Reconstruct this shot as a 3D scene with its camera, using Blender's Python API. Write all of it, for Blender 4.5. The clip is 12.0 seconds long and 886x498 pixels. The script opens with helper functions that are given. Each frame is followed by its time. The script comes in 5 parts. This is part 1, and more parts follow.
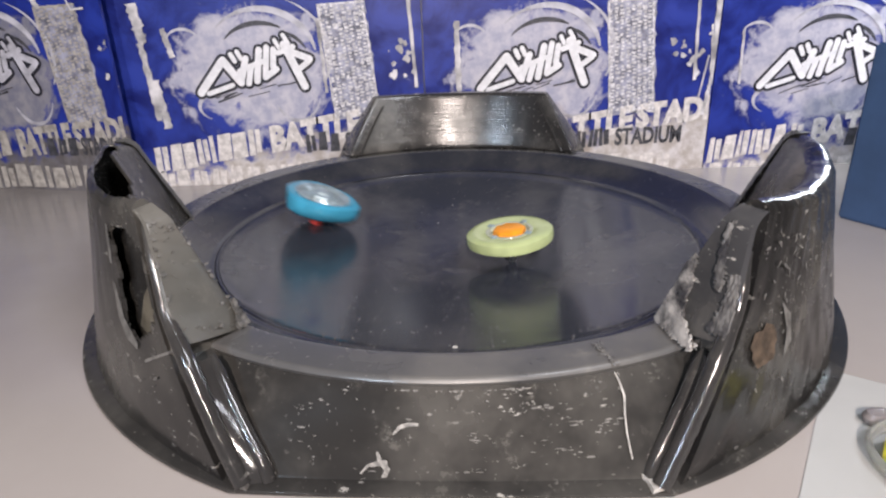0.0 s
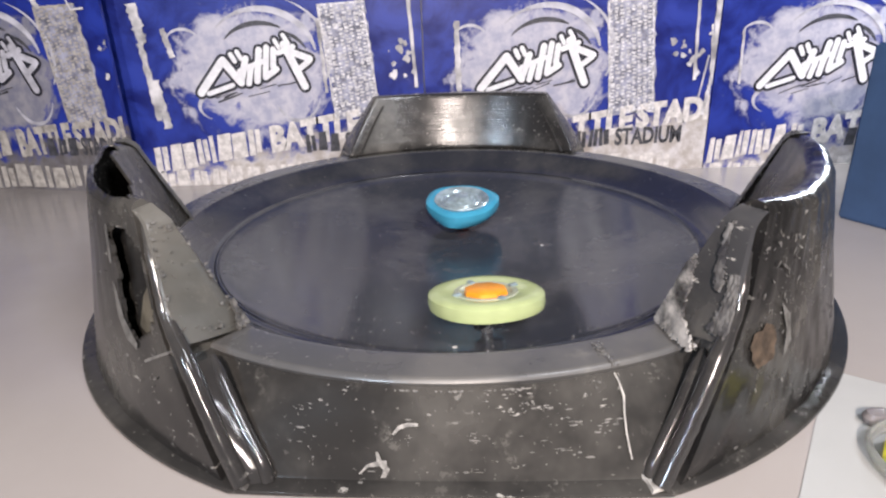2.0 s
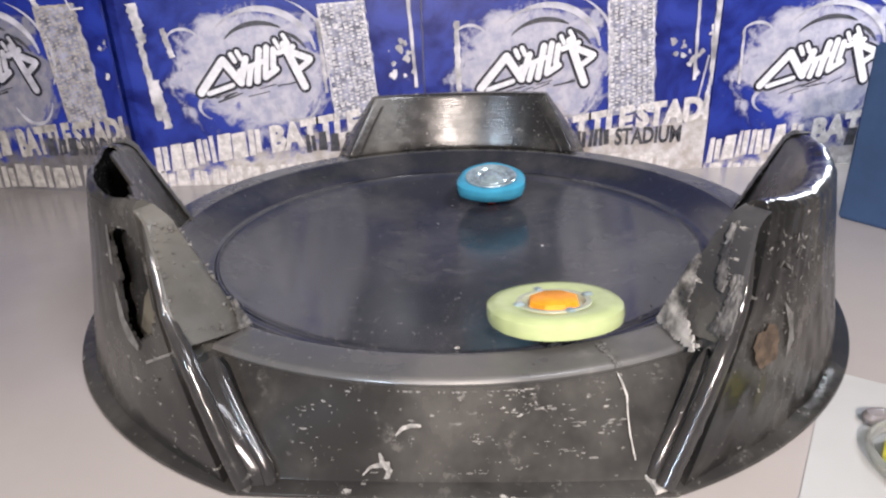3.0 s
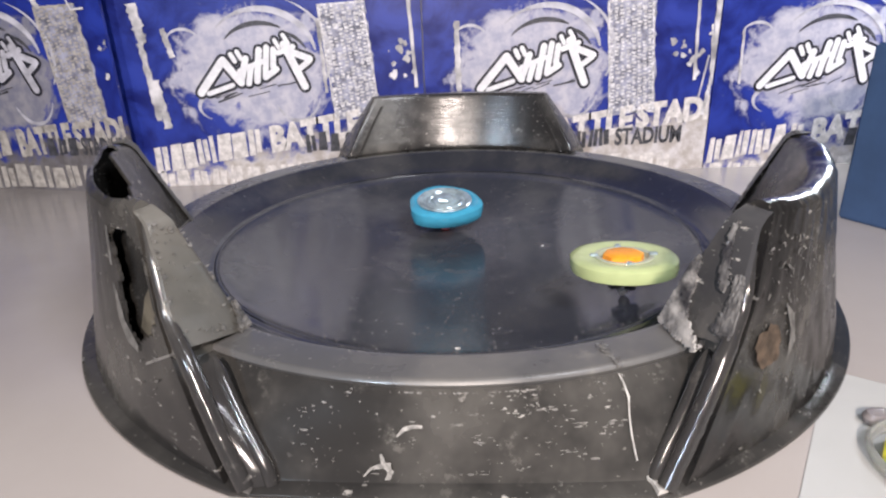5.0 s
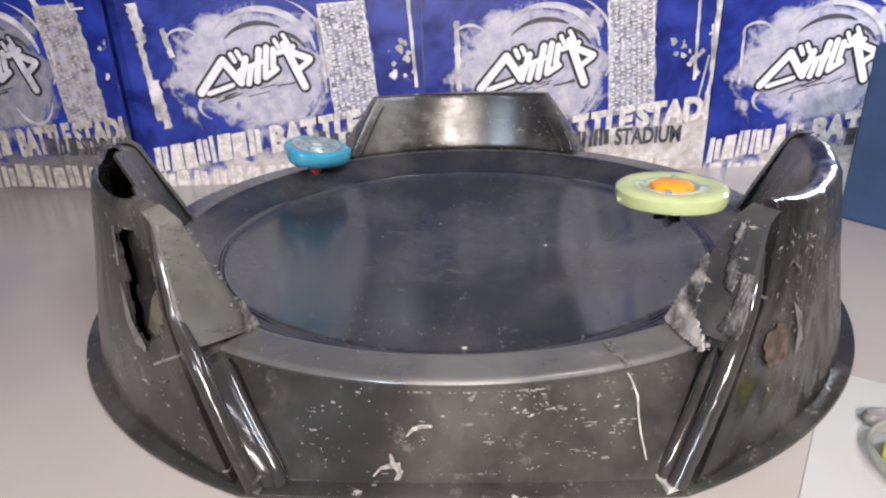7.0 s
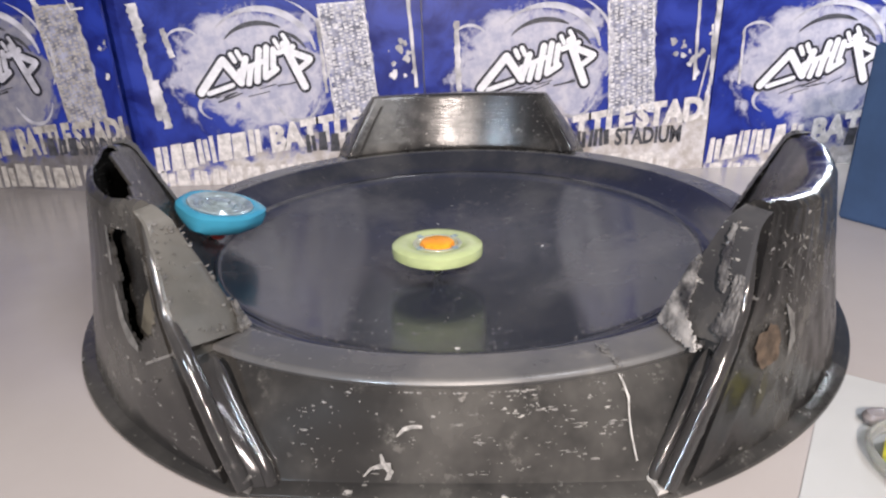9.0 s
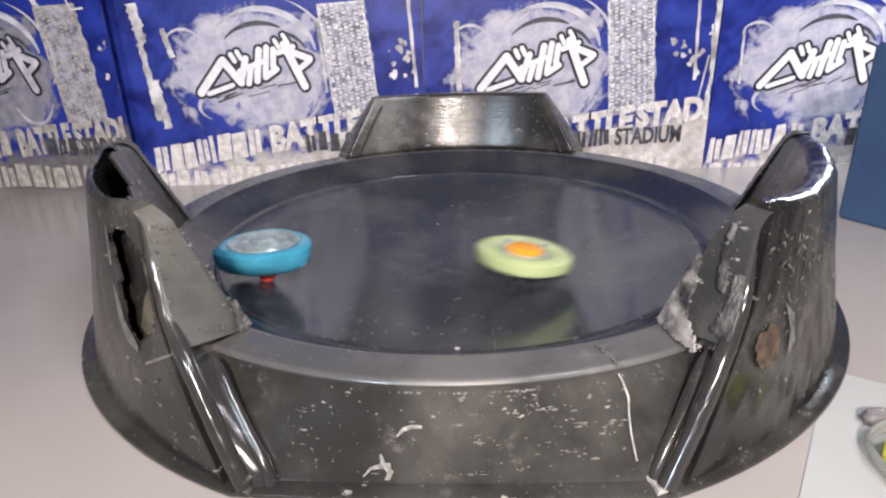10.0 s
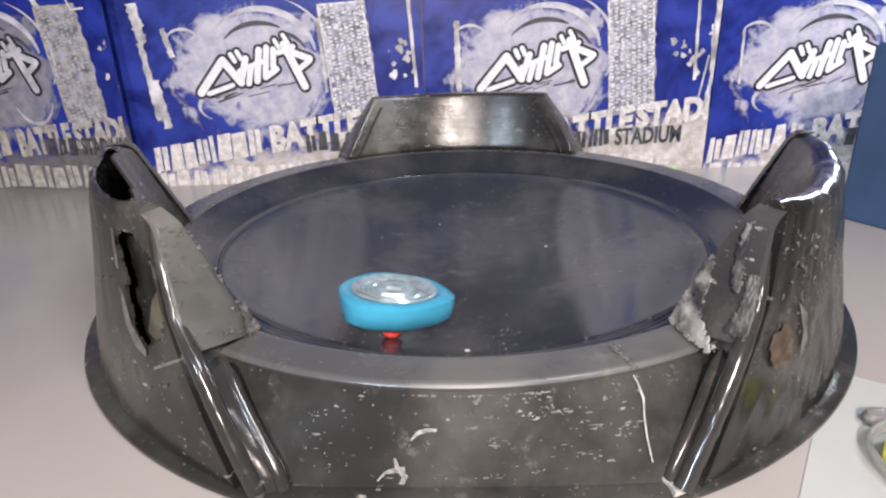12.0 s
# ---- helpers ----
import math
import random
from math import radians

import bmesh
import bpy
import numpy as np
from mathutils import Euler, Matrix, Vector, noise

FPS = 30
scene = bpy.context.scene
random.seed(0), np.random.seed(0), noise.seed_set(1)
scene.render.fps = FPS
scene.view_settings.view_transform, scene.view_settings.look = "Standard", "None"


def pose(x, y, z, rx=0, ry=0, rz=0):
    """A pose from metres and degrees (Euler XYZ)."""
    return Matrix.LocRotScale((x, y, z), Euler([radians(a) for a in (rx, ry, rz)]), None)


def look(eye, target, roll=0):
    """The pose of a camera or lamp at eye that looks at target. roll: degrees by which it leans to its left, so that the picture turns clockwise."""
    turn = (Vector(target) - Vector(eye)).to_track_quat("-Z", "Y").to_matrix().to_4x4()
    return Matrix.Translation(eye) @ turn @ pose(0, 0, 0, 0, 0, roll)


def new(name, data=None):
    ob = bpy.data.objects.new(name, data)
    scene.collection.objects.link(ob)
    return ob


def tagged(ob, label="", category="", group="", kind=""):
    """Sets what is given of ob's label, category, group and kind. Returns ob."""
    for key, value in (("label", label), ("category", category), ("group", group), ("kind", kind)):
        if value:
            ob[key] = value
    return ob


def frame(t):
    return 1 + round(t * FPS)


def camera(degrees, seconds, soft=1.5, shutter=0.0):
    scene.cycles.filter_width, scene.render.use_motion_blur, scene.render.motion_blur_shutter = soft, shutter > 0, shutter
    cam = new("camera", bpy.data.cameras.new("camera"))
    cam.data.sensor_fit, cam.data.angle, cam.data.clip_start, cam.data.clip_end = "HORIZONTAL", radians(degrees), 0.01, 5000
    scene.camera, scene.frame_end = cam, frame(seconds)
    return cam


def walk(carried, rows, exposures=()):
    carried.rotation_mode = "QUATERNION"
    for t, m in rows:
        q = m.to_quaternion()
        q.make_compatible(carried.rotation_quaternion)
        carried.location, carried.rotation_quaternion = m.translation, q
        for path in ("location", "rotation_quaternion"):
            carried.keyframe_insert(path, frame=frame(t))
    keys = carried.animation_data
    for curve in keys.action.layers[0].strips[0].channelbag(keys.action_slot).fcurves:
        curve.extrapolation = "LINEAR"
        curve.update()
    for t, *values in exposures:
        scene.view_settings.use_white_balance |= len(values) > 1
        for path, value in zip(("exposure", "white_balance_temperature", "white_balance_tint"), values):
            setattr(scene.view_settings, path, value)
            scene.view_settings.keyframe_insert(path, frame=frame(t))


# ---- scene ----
cam = camera(71.97, 12.0, soft=2.3, shutter=0.25)
EYE = (-0.0102, -0.3378, 0.1476)
CAM = look(EYE, (-0.0065, 0.5893, -0.2271), -1.89)
walk(cam, [(0.0, CAM), (12.0, CAM)], exposures=[(0.0, 0.12, 6250, 11), (1.6, 0.31, 6250, 11), (12.0, 0.31, 6250, 11)])

# ---------------------------------------------------------------- light
world = bpy.data.worlds.new("room_dark")
scene.world = world
world.use_nodes = True
world.node_tree.nodes["Background"].inputs[0].default_value = (0.6, 0.65, 0.75, 1)
world.node_tree.nodes["Background"].inputs[1].default_value = 0.05


def area_lamp(name, eye, target, size, size_y, watts, colour):
    data = bpy.data.lights.new(name, "AREA")
    data.shape, data.size, data.size_y, data.energy, data.color = "RECTANGLE", size, size_y, watts, colour
    ob = new(name, data)
    ob.matrix_world = look(eye, target)
    return ob


area_lamp("warm_bulb_light", (-0.01, -0.80, 0.46), (0, 0.05, 0.05), 0.05, 0.05, 7.6, (1.0, 0.85, 0.74))
area_lamp("cool_bulb_light", (-0.44, -0.95, 0.50), (0, 0, 0.05), 0.05, 0.05, 3.6, (0.72, 0.86, 1.0))
area_lamp("overhead_lamp_light", (0.40, -0.55, 0.80), (0.1, -0.05, 0), 0.22, 0.22, 4.8, (0.97, 0.97, 1.0))
side = bpy.data.lights.new("side_bulb_light", "POINT")
side.energy, side.color, side.shadow_soft_size = 2.2, (0.92, 0.97, 1.0), 0.03
new("side_bulb_light", side).location = (0.445, 0.185, 0.21)


# ---------------------------------------------------------------- node helpers


class Mat:
    """A principled material with a small chain builder."""

    def __init__(self, name, colour, rough=0.5, metal=0.0, spec=0.5):
        self.m = bpy.data.materials.new(name)
        self.m.use_nodes = True
        self.t = self.m.node_tree
        self.b = self.t.nodes["Principled BSDF"]
        self.b.inputs["Base Color"].default_value = (*colour, 1)
        self.b.inputs["Roughness"].default_value = rough
        self.b.inputs["Metallic"].default_value = metal
        self.b.inputs["Specular IOR Level"].default_value = spec
        self.coord = self.t.nodes.new("ShaderNodeTexCoord")

    def node(self, kind, **ins):
        n = self.t.nodes.new(kind)
        for k, v in ins.items():
            self.put(v, n.inputs[k.replace("_", " ")])
        return n

    def put(self, v, socket):
        if isinstance(v, bpy.types.NodeSocket):
            self.t.links.new(v, socket)
        else:
            socket.default_value = v

    def noise(self, scale, detail=4, rough=0.6, stretch=None, distortion=0.0, seed=(0, 0, 0)):
        mp = self.node("ShaderNodeMapping", Vector=self.coord.outputs["Object"], Location=seed)
        if stretch:
            mp.inputs["Scale"].default_value = stretch
        n = self.node("ShaderNodeTexNoise", Vector=mp.outputs[0], Scale=scale, Detail=detail, Roughness=rough, Distortion=distortion)
        return n.outputs["Fac"]

    def ramp(self, fac, a, b, va=0.0, vb=1.0):
        n = self.node("ShaderNodeMapRange", Value=fac)
        n.interpolation_type = "SMOOTHSTEP"
        for k, v in zip(("From Min", "From Max", "To Min", "To Max"), (a, b, va, vb)):
            self.put(v, n.inputs[k])
        return n.outputs[0]

    def math(self, op, a, b=0.0):
        n = self.t.nodes.new("ShaderNodeMath")
        n.operation = op
        self.put(a, n.inputs[0])
        self.put(b, n.inputs[1])
        return n.outputs[0]

    def mix(self, fac, a, b):
        n = self.t.nodes.new("ShaderNodeMix")
        n.data_type = "RGBA"
        self.put(fac, n.inputs["Factor"])
        for v, s in ((a, n.inputs[6]), (b, n.inputs[7])):
            self.put((*v, 1) if isinstance(v, tuple) else v, s)
        return n.outputs[2]

    def colour(self, v):
        self.put(v, self.b.inputs["Base Color"])

    def rough(self, v):
        self.put(v, self.b.inputs["Roughness"])

    def bump(self, height, strength=0.3, distance=0.001):
        n = self.node("ShaderNodeBump", Height=height, Strength=strength, Distance=distance)
        self.put(n.outputs[0], self.b.inputs["Normal"])

    def xyz(self):
        n = self.node("ShaderNodeSeparateXYZ", Vector=self.coord.outputs["Object"])
        return n.outputs[0], n.outputs[1], n.outputs[2]


def black_plastic(name, dust=0.5, base=(0.012, 0.012, 0.014), gloss=0.16, flecks=0.0, grain=60, relief=0.12, brushed=False):
    a = Mat(name, base, gloss)
    cloud = a.noise(14, 5, 0.65, seed=(3, 1, 7))
    streak = a.noise(grain, 6, 0.7, seed=(9, 2, 4))
    speck = a.ramp(a.noise(520, 2, 0.5, seed=(2, 2, 2)), 0.68, 0.76)
    smear = a.ramp(cloud, 0.42, 0.72)
    grit = a.ramp(streak, 0.58, 0.74)
    d = a.math("MULTIPLY", a.math("ADD", a.math("MULTIPLY", smear, 0.35), a.math("MULTIPLY", grit, 0.40)), dust)
    d = a.math("MAXIMUM", d, a.math("MULTIPLY", speck, 0.6 * dust))
    c = a.mix(d, base, (0.24, 0.225, 0.20))
    if flecks:
        f = a.ramp(a.noise(300, 4, 0.65, stretch=(0.5, 0.5, 1.2), seed=(5, 7, 1)), 0.64, 0.69)
        f = a.math("MULTIPLY", f, a.math("MULTIPLY", a.ramp(a.noise(22, 2, 0.5, seed=(1, 9, 9)), 0.42, 0.6), flecks))
        c = a.mix(f, c, (0.36, 0.345, 0.32))
    a.colour(c)
    a.rough(a.math("ADD", a.math("MULTIPLY", d, 0.5), gloss))
    height = a.math("ADD", streak, a.math("MULTIPLY", cloud, 2.0))
    if brushed:     # fine level scoring from use
        height = a.math("ADD", height, a.math("MULTIPLY", a.noise(120, 3, 0.6, stretch=(0.35, 0.35, 6.0), seed=(6, 6, 6)), 1.6))
    a.bump(height, relief, 0.0007)
    return a.m


M_BOWL = black_plastic("bowl_plastic", 0.52, (0.033, 0.036, 0.048), 0.13)
M_RIM = black_plastic("rim_plastic", 0.45, (0.022, 0.024, 0.032), 0.14, relief=0.05)
# paler base than the rim: dust, plus a grazing reflection painted into the colour
M_LEDGE = black_plastic("dusty_sheen_ledge_plastic", 1.1, (0.085, 0.085, 0.087), 0.24, relief=0.05)
M_WALL = black_plastic("worn_wall_plastic", 0.68, (0.026, 0.025, 0.024), 0.18, 1.2)
M_TOWER = black_plastic("tower_plastic", 0.75, (0.018, 0.0175, 0.0175), 0.18, 1.2)
M_BACK = black_plastic("back_tower_plastic", 1.3, (0.024, 0.023, 0.023), 0.19, 2.0, grain=90, relief=0.14, brushed=True)
M_RIB = black_plastic("rib_plastic", 0.45, (0.030, 0.029, 0.029), 0.10, 1.1, grain=140, relief=0.2)
M_MELTED = black_plastic("melted_tower_plastic", 0.9, (0.014, 0.0135, 0.0135), 0.20, 1.6, grain=45, relief=0.5)
M_MELTED_DUST = black_plastic("scraped_shoulder_plastic", 1.7, (0.048, 0.048, 0.051), 0.20, 2.2, grain=55, relief=0.4)


def plain(name, colour, rough=0.5, metal=0.0, wear=0.12, scale=90):
    a = Mat(name, colour, rough, metal)
    n = a.noise(scale, 4)
    lo = tuple(c * (1 - wear) for c in colour)
    hi = tuple(min(1, c * (1 + wear)) for c in colour)
    a.colour(a.mix(a.ramp(n, 0.3, 0.7), lo, hi))
    a.rough(a.ramp(a.noise(scale * 3, 2), 0.2, 0.8, rough * 0.85, min(1, rough * 1.15)))
    return a.m


def translucent(name, colour, rough, through_light):
    a = Mat(name, colour, rough)
    a.b.inputs["Transmission Weight"].default_value = through_light
    a.b.inputs["IOR"].default_value = 1.4
    n = a.noise(120, 3)
    a.colour(a.mix(a.ramp(n, 0.3, 0.7), tuple(c * 0.85 for c in colour), colour))
    return a.m


M_SHOULDER = black_plastic("dusty_shoulder_plastic", 0.8, (0.085, 0.083, 0.074), 0.34, 0.8)
M_TORN = plain("stress_whitened_plastic", (0.42, 0.405, 0.38), 0.6, wear=0.4, scale=240)
M_TORN_GREY = plain("scuffed_grey_plastic", (0.13, 0.125, 0.118), 0.5, wear=0.5, scale=260)


def whitened(name, pale):
    """Black plastic torn and bent until it went pale in patches."""
    a = Mat(name, (0.3, 0.29, 0.28), 0.5)
    n = a.noise(75, 5, 0.62, seed=(4, 4, 9))
    a.colour(a.mix(a.ramp(n, 0.40, 0.64), (0.045, 0.044, 0.048), pale))
    a.rough(a.ramp(n, 0.35, 0.65, 0.25, 0.6))
    a.bump(n, 0.5, 0.0012)
    return a.m


M_WHITENED = whitened("whitened_black_plastic", (0.46, 0.44, 0.42))
M_WHITENED_DULL = whitened("scuffed_black_plastic", (0.16, 0.155, 0.15))
M_HOLE = plain("broken_gap_dark", (0.075, 0.052, 0.036), 0.6, wear=0.5, scale=200)
M_TAN = plain("bare_brown_plastic", (0.11, 0.098, 0.075), 0.5, wear=0.3, scale=120)
M_BLUE = translucent("blue_clear_plastic", (0.09, 0.48, 0.72), 0.12, 0.32)
M_BLUE_DEEP = plain("blue_underside_plastic", (0.03, 0.22, 0.40), 0.35)
M_SILVER = plain("brushed_metal", (0.62, 0.63, 0.64), 0.28, 0.9, 0.15, 300)
M_FROST = plain("frosted_clear_plastic", (0.34, 0.42, 0.45), 0.22, 0.35, 0.3, 160)
M_FROST_LIME = translucent("clear_lime_tinted_plastic", (0.60, 0.64, 0.48), 0.15, 0.35)
M_RED = plain("red_rubber", (0.85, 0.08, 0.06), 0.5)
M_LIME = translucent("lime_clear_plastic", (0.66, 0.75, 0.38), 0.12, 0.30)
M_ORANGE = plain("orange_plastic", (0.90, 0.33, 0.02), 0.35, wear=0.15, scale=300)
M_DARK = plain("dark_plastic", (0.02, 0.02, 0.022), 0.35)
M_CLEAR = translucent("clear_packaging_plastic", (0.90, 0.91, 0.88), 0.10, 0.85)
M_DUST = plain("grey_dust", (0.085, 0.082, 0.080), 0.8, wear=0.4, scale=300)
M_SCUFF = plain("scuffed_pale_plastic", (0.26, 0.25, 0.235), 0.5, wear=0.5, scale=500)
M_CHIP = plain("pale_chips", (0.15, 0.143, 0.134), 0.5, wear=0.5, scale=400)
M_KNOB = plain("smoky_clear_plastic", (0.20, 0.18, 0.18), 0.25)
M_YELLOW = plain("yellow_plastic", (0.55, 0.52, 0.04), 0.45)
M_PAPER = plain("white_paper", (0.43, 0.43, 0.42), 0.55, wear=0.03, scale=20)
M_ROOM = plain("painted_room_wall", (0.50, 0.47, 0.44), 0.8, wear=0.06, scale=2)
M_CEIL = plain("ceiling_paint", (0.72, 0.71, 0.69), 0.85, wear=0.04, scale=2)
M_FLOORING = plain("room_flooring", (0.22, 0.17, 0.13), 0.5, wear=0.3, scale=5)


def table_material():
    a = Mat("table_laminate", (0.43, 0.395, 0.37), 0.32)
    a.colour(a.mix(a.ramp(a.noise(6, 5), 0.3, 0.7), (0.36, 0.325, 0.305), (0.40, 0.365, 0.345)))
    a.rough(a.ramp(a.noise(25, 4), 0.3, 0.7, 0.18, 0.24))
    return a.m


M_TABLE = table_material()


def print_blue(name, dirt_shade, shade=1.0):
    """Deep blue print with a pale paint cloud round the emblem and a pale worn strip along the foot."""
    a = Mat(name, (0.02, 0.03, 0.25), 0.35)
    x, _, z = a.xyz()
    big, fine = a.noise(26, 6, 0.62, seed=(1, 5, 2), distortion=0.6), a.noise(95, 5, 0.6, seed=(4, 1, 3))
    base = a.mix(a.ramp(big, 0.35, 0.65), (0.009, 0.014, 0.13), (0.018, 0.038, 0.30))
    dx = a.math("DIVIDE", a.math("ADD", x, -0.002), 0.066)
    dz = a.math("DIVIDE", a.math("ADD", z, 0.002), 0.054)
    r = a.math("SQRT", a.math("ADD", a.math("MULTIPLY", dx, dx), a.math("MULTIPLY", dz, dz)))
    r = a.math("ADD", r, a.math("MULTIPLY", a.math("ADD", big, -0.5), 1.9))
    r = a.math("ADD", r, a.math("MULTIPLY", a.math("ADD", fine, -0.5), 0.7))
    cloud = a.ramp(r, 1.08, 0.80)
    foot = a.math("ADD", z, a.math("MULTIPLY", x, -0.17))
    foot = a.math("ADD", foot, a.math("MULTIPLY", a.math("ADD", fine, -0.5), 0.05))
    foot = a.math("ADD", foot, a.math("MULTIPLY", a.math("ADD", big, -0.5), 0.06))
    strip = a.math("MULTIPLY", a.ramp(foot, -0.062, -0.080), 0.92)
    # factors below 1 put dim light, and some dirt, into the pale print
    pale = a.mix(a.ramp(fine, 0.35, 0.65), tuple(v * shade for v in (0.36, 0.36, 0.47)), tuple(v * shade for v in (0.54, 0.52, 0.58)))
    cream = a.mix(a.ramp(fine, 0.35, 0.65), tuple(v * dirt_shade for v in (0.44, 0.39, 0.34)), tuple(v * dirt_shade for v in (0.66, 0.62, 0.60)))
    c = a.mix(cloud, base, pale)
    c = a.mix(strip, c, cream)
    flake = a.ramp(a.noise(70, 4, 0.7, seed=(8, 8, 1)), 0.70, 0.74)
    c = a.mix(a.math("MULTIPLY", flake, 0.7), c, (0.62, 0.62, 0.66))
    a.colour(c)
    a.rough(a.ramp(big, 0.3, 0.7, 0.28, 0.45))
    a.bump(a.noise(40, 4), 0.15, 0.001)
    return a.m


M_PRINT = print_blue("blue_printed_card", 1.0)
# end panel's copy: its shade is painted into the print along with the dirt
M_PRINT_DIRTY_SHADED = print_blue("dirty_shaded_blue_printed_card", 0.28, 0.50)
M_INK_CREAM = plain("cream_print", (0.62, 0.58, 0.56), 0.5, wear=0.25, scale=160)
# end panel's cream ink, darkened for shade as well as dirt
M_INK_DIRTY_SHADED = plain("dirty_shaded_cream_print", (0.38, 0.35, 0.32), 0.5, wear=0.3, scale=140)
M_INK_WHITE = plain("white_print", (0.78, 0.77, 0.80), 0.45, wear=0.08, scale=160)
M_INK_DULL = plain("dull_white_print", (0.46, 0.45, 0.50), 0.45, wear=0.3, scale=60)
M_INK_BLACK = plain("black_print", (0.02, 0.02, 0.03), 0.45)
M_INK_GREY = plain("grey_print", (0.055, 0.055, 0.065), 0.5, wear=0.5, scale=160)
M_INK_TRACK = plain("track_print", (0.58, 0.56, 0.58), 0.5, wear=0.4, scale=300)
M_INK_TREAD = plain("tread_print", (0.26, 0.26, 0.33), 0.5, wear=0.6, scale=110)
M_TAPE = plain("torn_tape", (0.50, 0.48, 0.49), 0.3, wear=0.55, scale=45)
M_BLUE_CARD = plain("slate_blue_card", (0.035, 0.072, 0.16), 0.6, wear=0.12, scale=30)

# ---------------------------------------------------------------- mesh helpers


def part(name, bm, material, parent=None, label="", smooth=True):
    me = bpy.data.meshes.new(name)
    bmesh.ops.recalc_face_normals(bm, faces=bm.faces)
    bm.to_mesh(me)
    bm.free()
    if smooth:
        for p in me.polygons:
            p.use_smooth = True
        me.set_sharp_from_angle(angle=radians(38))
    me.materials.append(material)
    ob = new(name, me)
    if parent is not None:
        ob.parent = parent
    if label:
        ob["label"] = label
    return ob


def box(bm, lo, hi, m=None):
    vs = [bm.verts.new((x, y, z)) for x in (lo[0], hi[0]) for y in (lo[1], hi[1]) for z in (lo[2], hi[2])]
    for f in ((0, 1, 3, 2), (4, 6, 7, 5), (0, 4, 5, 1), (2, 3, 7, 6), (0, 2, 6, 4), (1, 5, 7, 3)):
        bm.faces.new([vs[i] for i in f])
    if m is not None:
        bmesh.ops.transform(bm, matrix=m, verts=vs)
    return vs


def slab(name, lo, hi, material, kind="structure", bevel=0.0):
    bm = bmesh.new()
    box(bm, lo, hi)
    if bevel:
        bmesh.ops.bevel(bm, geom=bm.edges[:], offset=bevel, segments=2, affect="EDGES", profile=0.5)
    return tagged(part(name, bm, material), kind=kind)


def lathe(bm, profile, steps=96, shape=None):
    """Turns (radius, height) rows round z. shape(angle, radius, height) may move the radius and height."""
    rings = []
    for r, z in profile:
        if r < 1e-6:
            rings.append([bm.verts.new((0, 0, z))])
            continue
        ring = []
        for i in range(steps):
            a = 2 * math.pi * i / steps
            rr, zz = shape(a, r, z) if shape else (r, z)
            ring.append(bm.verts.new((rr * math.cos(a), rr * math.sin(a), zz)))
        rings.append(ring)
    for p, q in zip(rings, rings[1:]):
        for i in range(steps):
            j = (i + 1) % steps
            if len(p) == 1 and len(q) == 1:
                continue
            if len(p) == 1:
                bm.faces.new((p[0], q[i], q[j]))
            elif len(q) == 1:
                bm.faces.new((p[i], q[0], p[j]))
            else:
                bm.faces.new((p[i], q[i], q[j], p[j]))
    return rings


# ---------------------------------------------------------------- the room and table
slab("table_top", (-0.95, -0.75, -0.03), (0.95, 0.55, 0.0), M_TABLE, bevel=0.003)
for lx, ly in ((-0.88, -0.68), (0.82, -0.68), (-0.88, 0.42), (0.82, 0.42)):
    slab("table_leg", (lx, ly, -0.75), (lx + 0.06, ly + 0.06, -0.03), M_TABLE, bevel=0.003)
slab("floor", (-2.2, -2.4, -0.80), (2.2, 1.6, -0.75), M_FLOORING)
slab("ceiling", (-2.2, -2.4, 1.65), (2.2, 1.6, 1.70), M_CEIL)
slab("wall_north", (-2.2, 1.6, -0.75), (2.2, 1.7, 1.65), M_ROOM)
slab("wall_south", (-2.2, -2.5, -0.75), (2.2, -2.4, 1.65), M_ROOM)
slab("wall_west", (-2.3, -2.4, -0.75), (-2.2, 1.6, 1.65), M_ROOM)
slab("wall_east", (2.2, -2.4, -0.75), (2.3, 1.6, 1.65), M_ROOM)

# ---------------------------------------------------------------- the arena
STAD = new("toy_arena")
tagged(STAD, "round black plastic spinning-top arena with three broken towers, scuffed and dusty", "toy arena")
TOWERS = (87.0, 207.0, 327.0)


def outer_r(z, u=0.0):
    return 0.1945 - 0.169 * z + 0.0045 * u ** 4 * max(0, 1 - z / 0.08)


def inner_r(z):
    return 0.1550 + (z - 0.03) * 0.34


def outer_half(z):
    return 40.5 - 165 * z if z < 0.04 else 33.9 - (z - 0.04) * 265


def inner_half(z):
    return 23.0 + (0.079 - z) * 110


def floor_z(r):
    return 0.0022 + 0.0186 * (r / 0.136) ** 2


WALL = [(0.1932, 0.0040), (0.1895, 0.0100), (0.1855, 0.0160), (0.1805, 0.0230), (0.1755, 0.0295), (0.1732, 0.0325)]


def gap_flat(a):
    """How far the wall's foot draws in at the middle of each opening between two towers."""
    d = min(abs((math.degrees(a) - g + 180) % 360 - 180) for g in (27.0, 147.0, 267.0))
    return 0.0118 * max(0.0, 1 - (d / 21) ** 2)


def wall_r(a, z):
    for (r0, z0), (r1, z1) in zip(WALL, WALL[1:]):
        if z <= z1 or z1 == WALL[-1][1]:
            r = r0 + (r1 - r0) * (z - z0) / (z1 - z0)
            return r - gap_flat(a) * max(0.0, 1 - z / 0.034)


def foot_shape(a, r, z):
    return (r - gap_flat(a) * max(0.0, 1 - z / 0.034) if r > 0.1735 else r), z


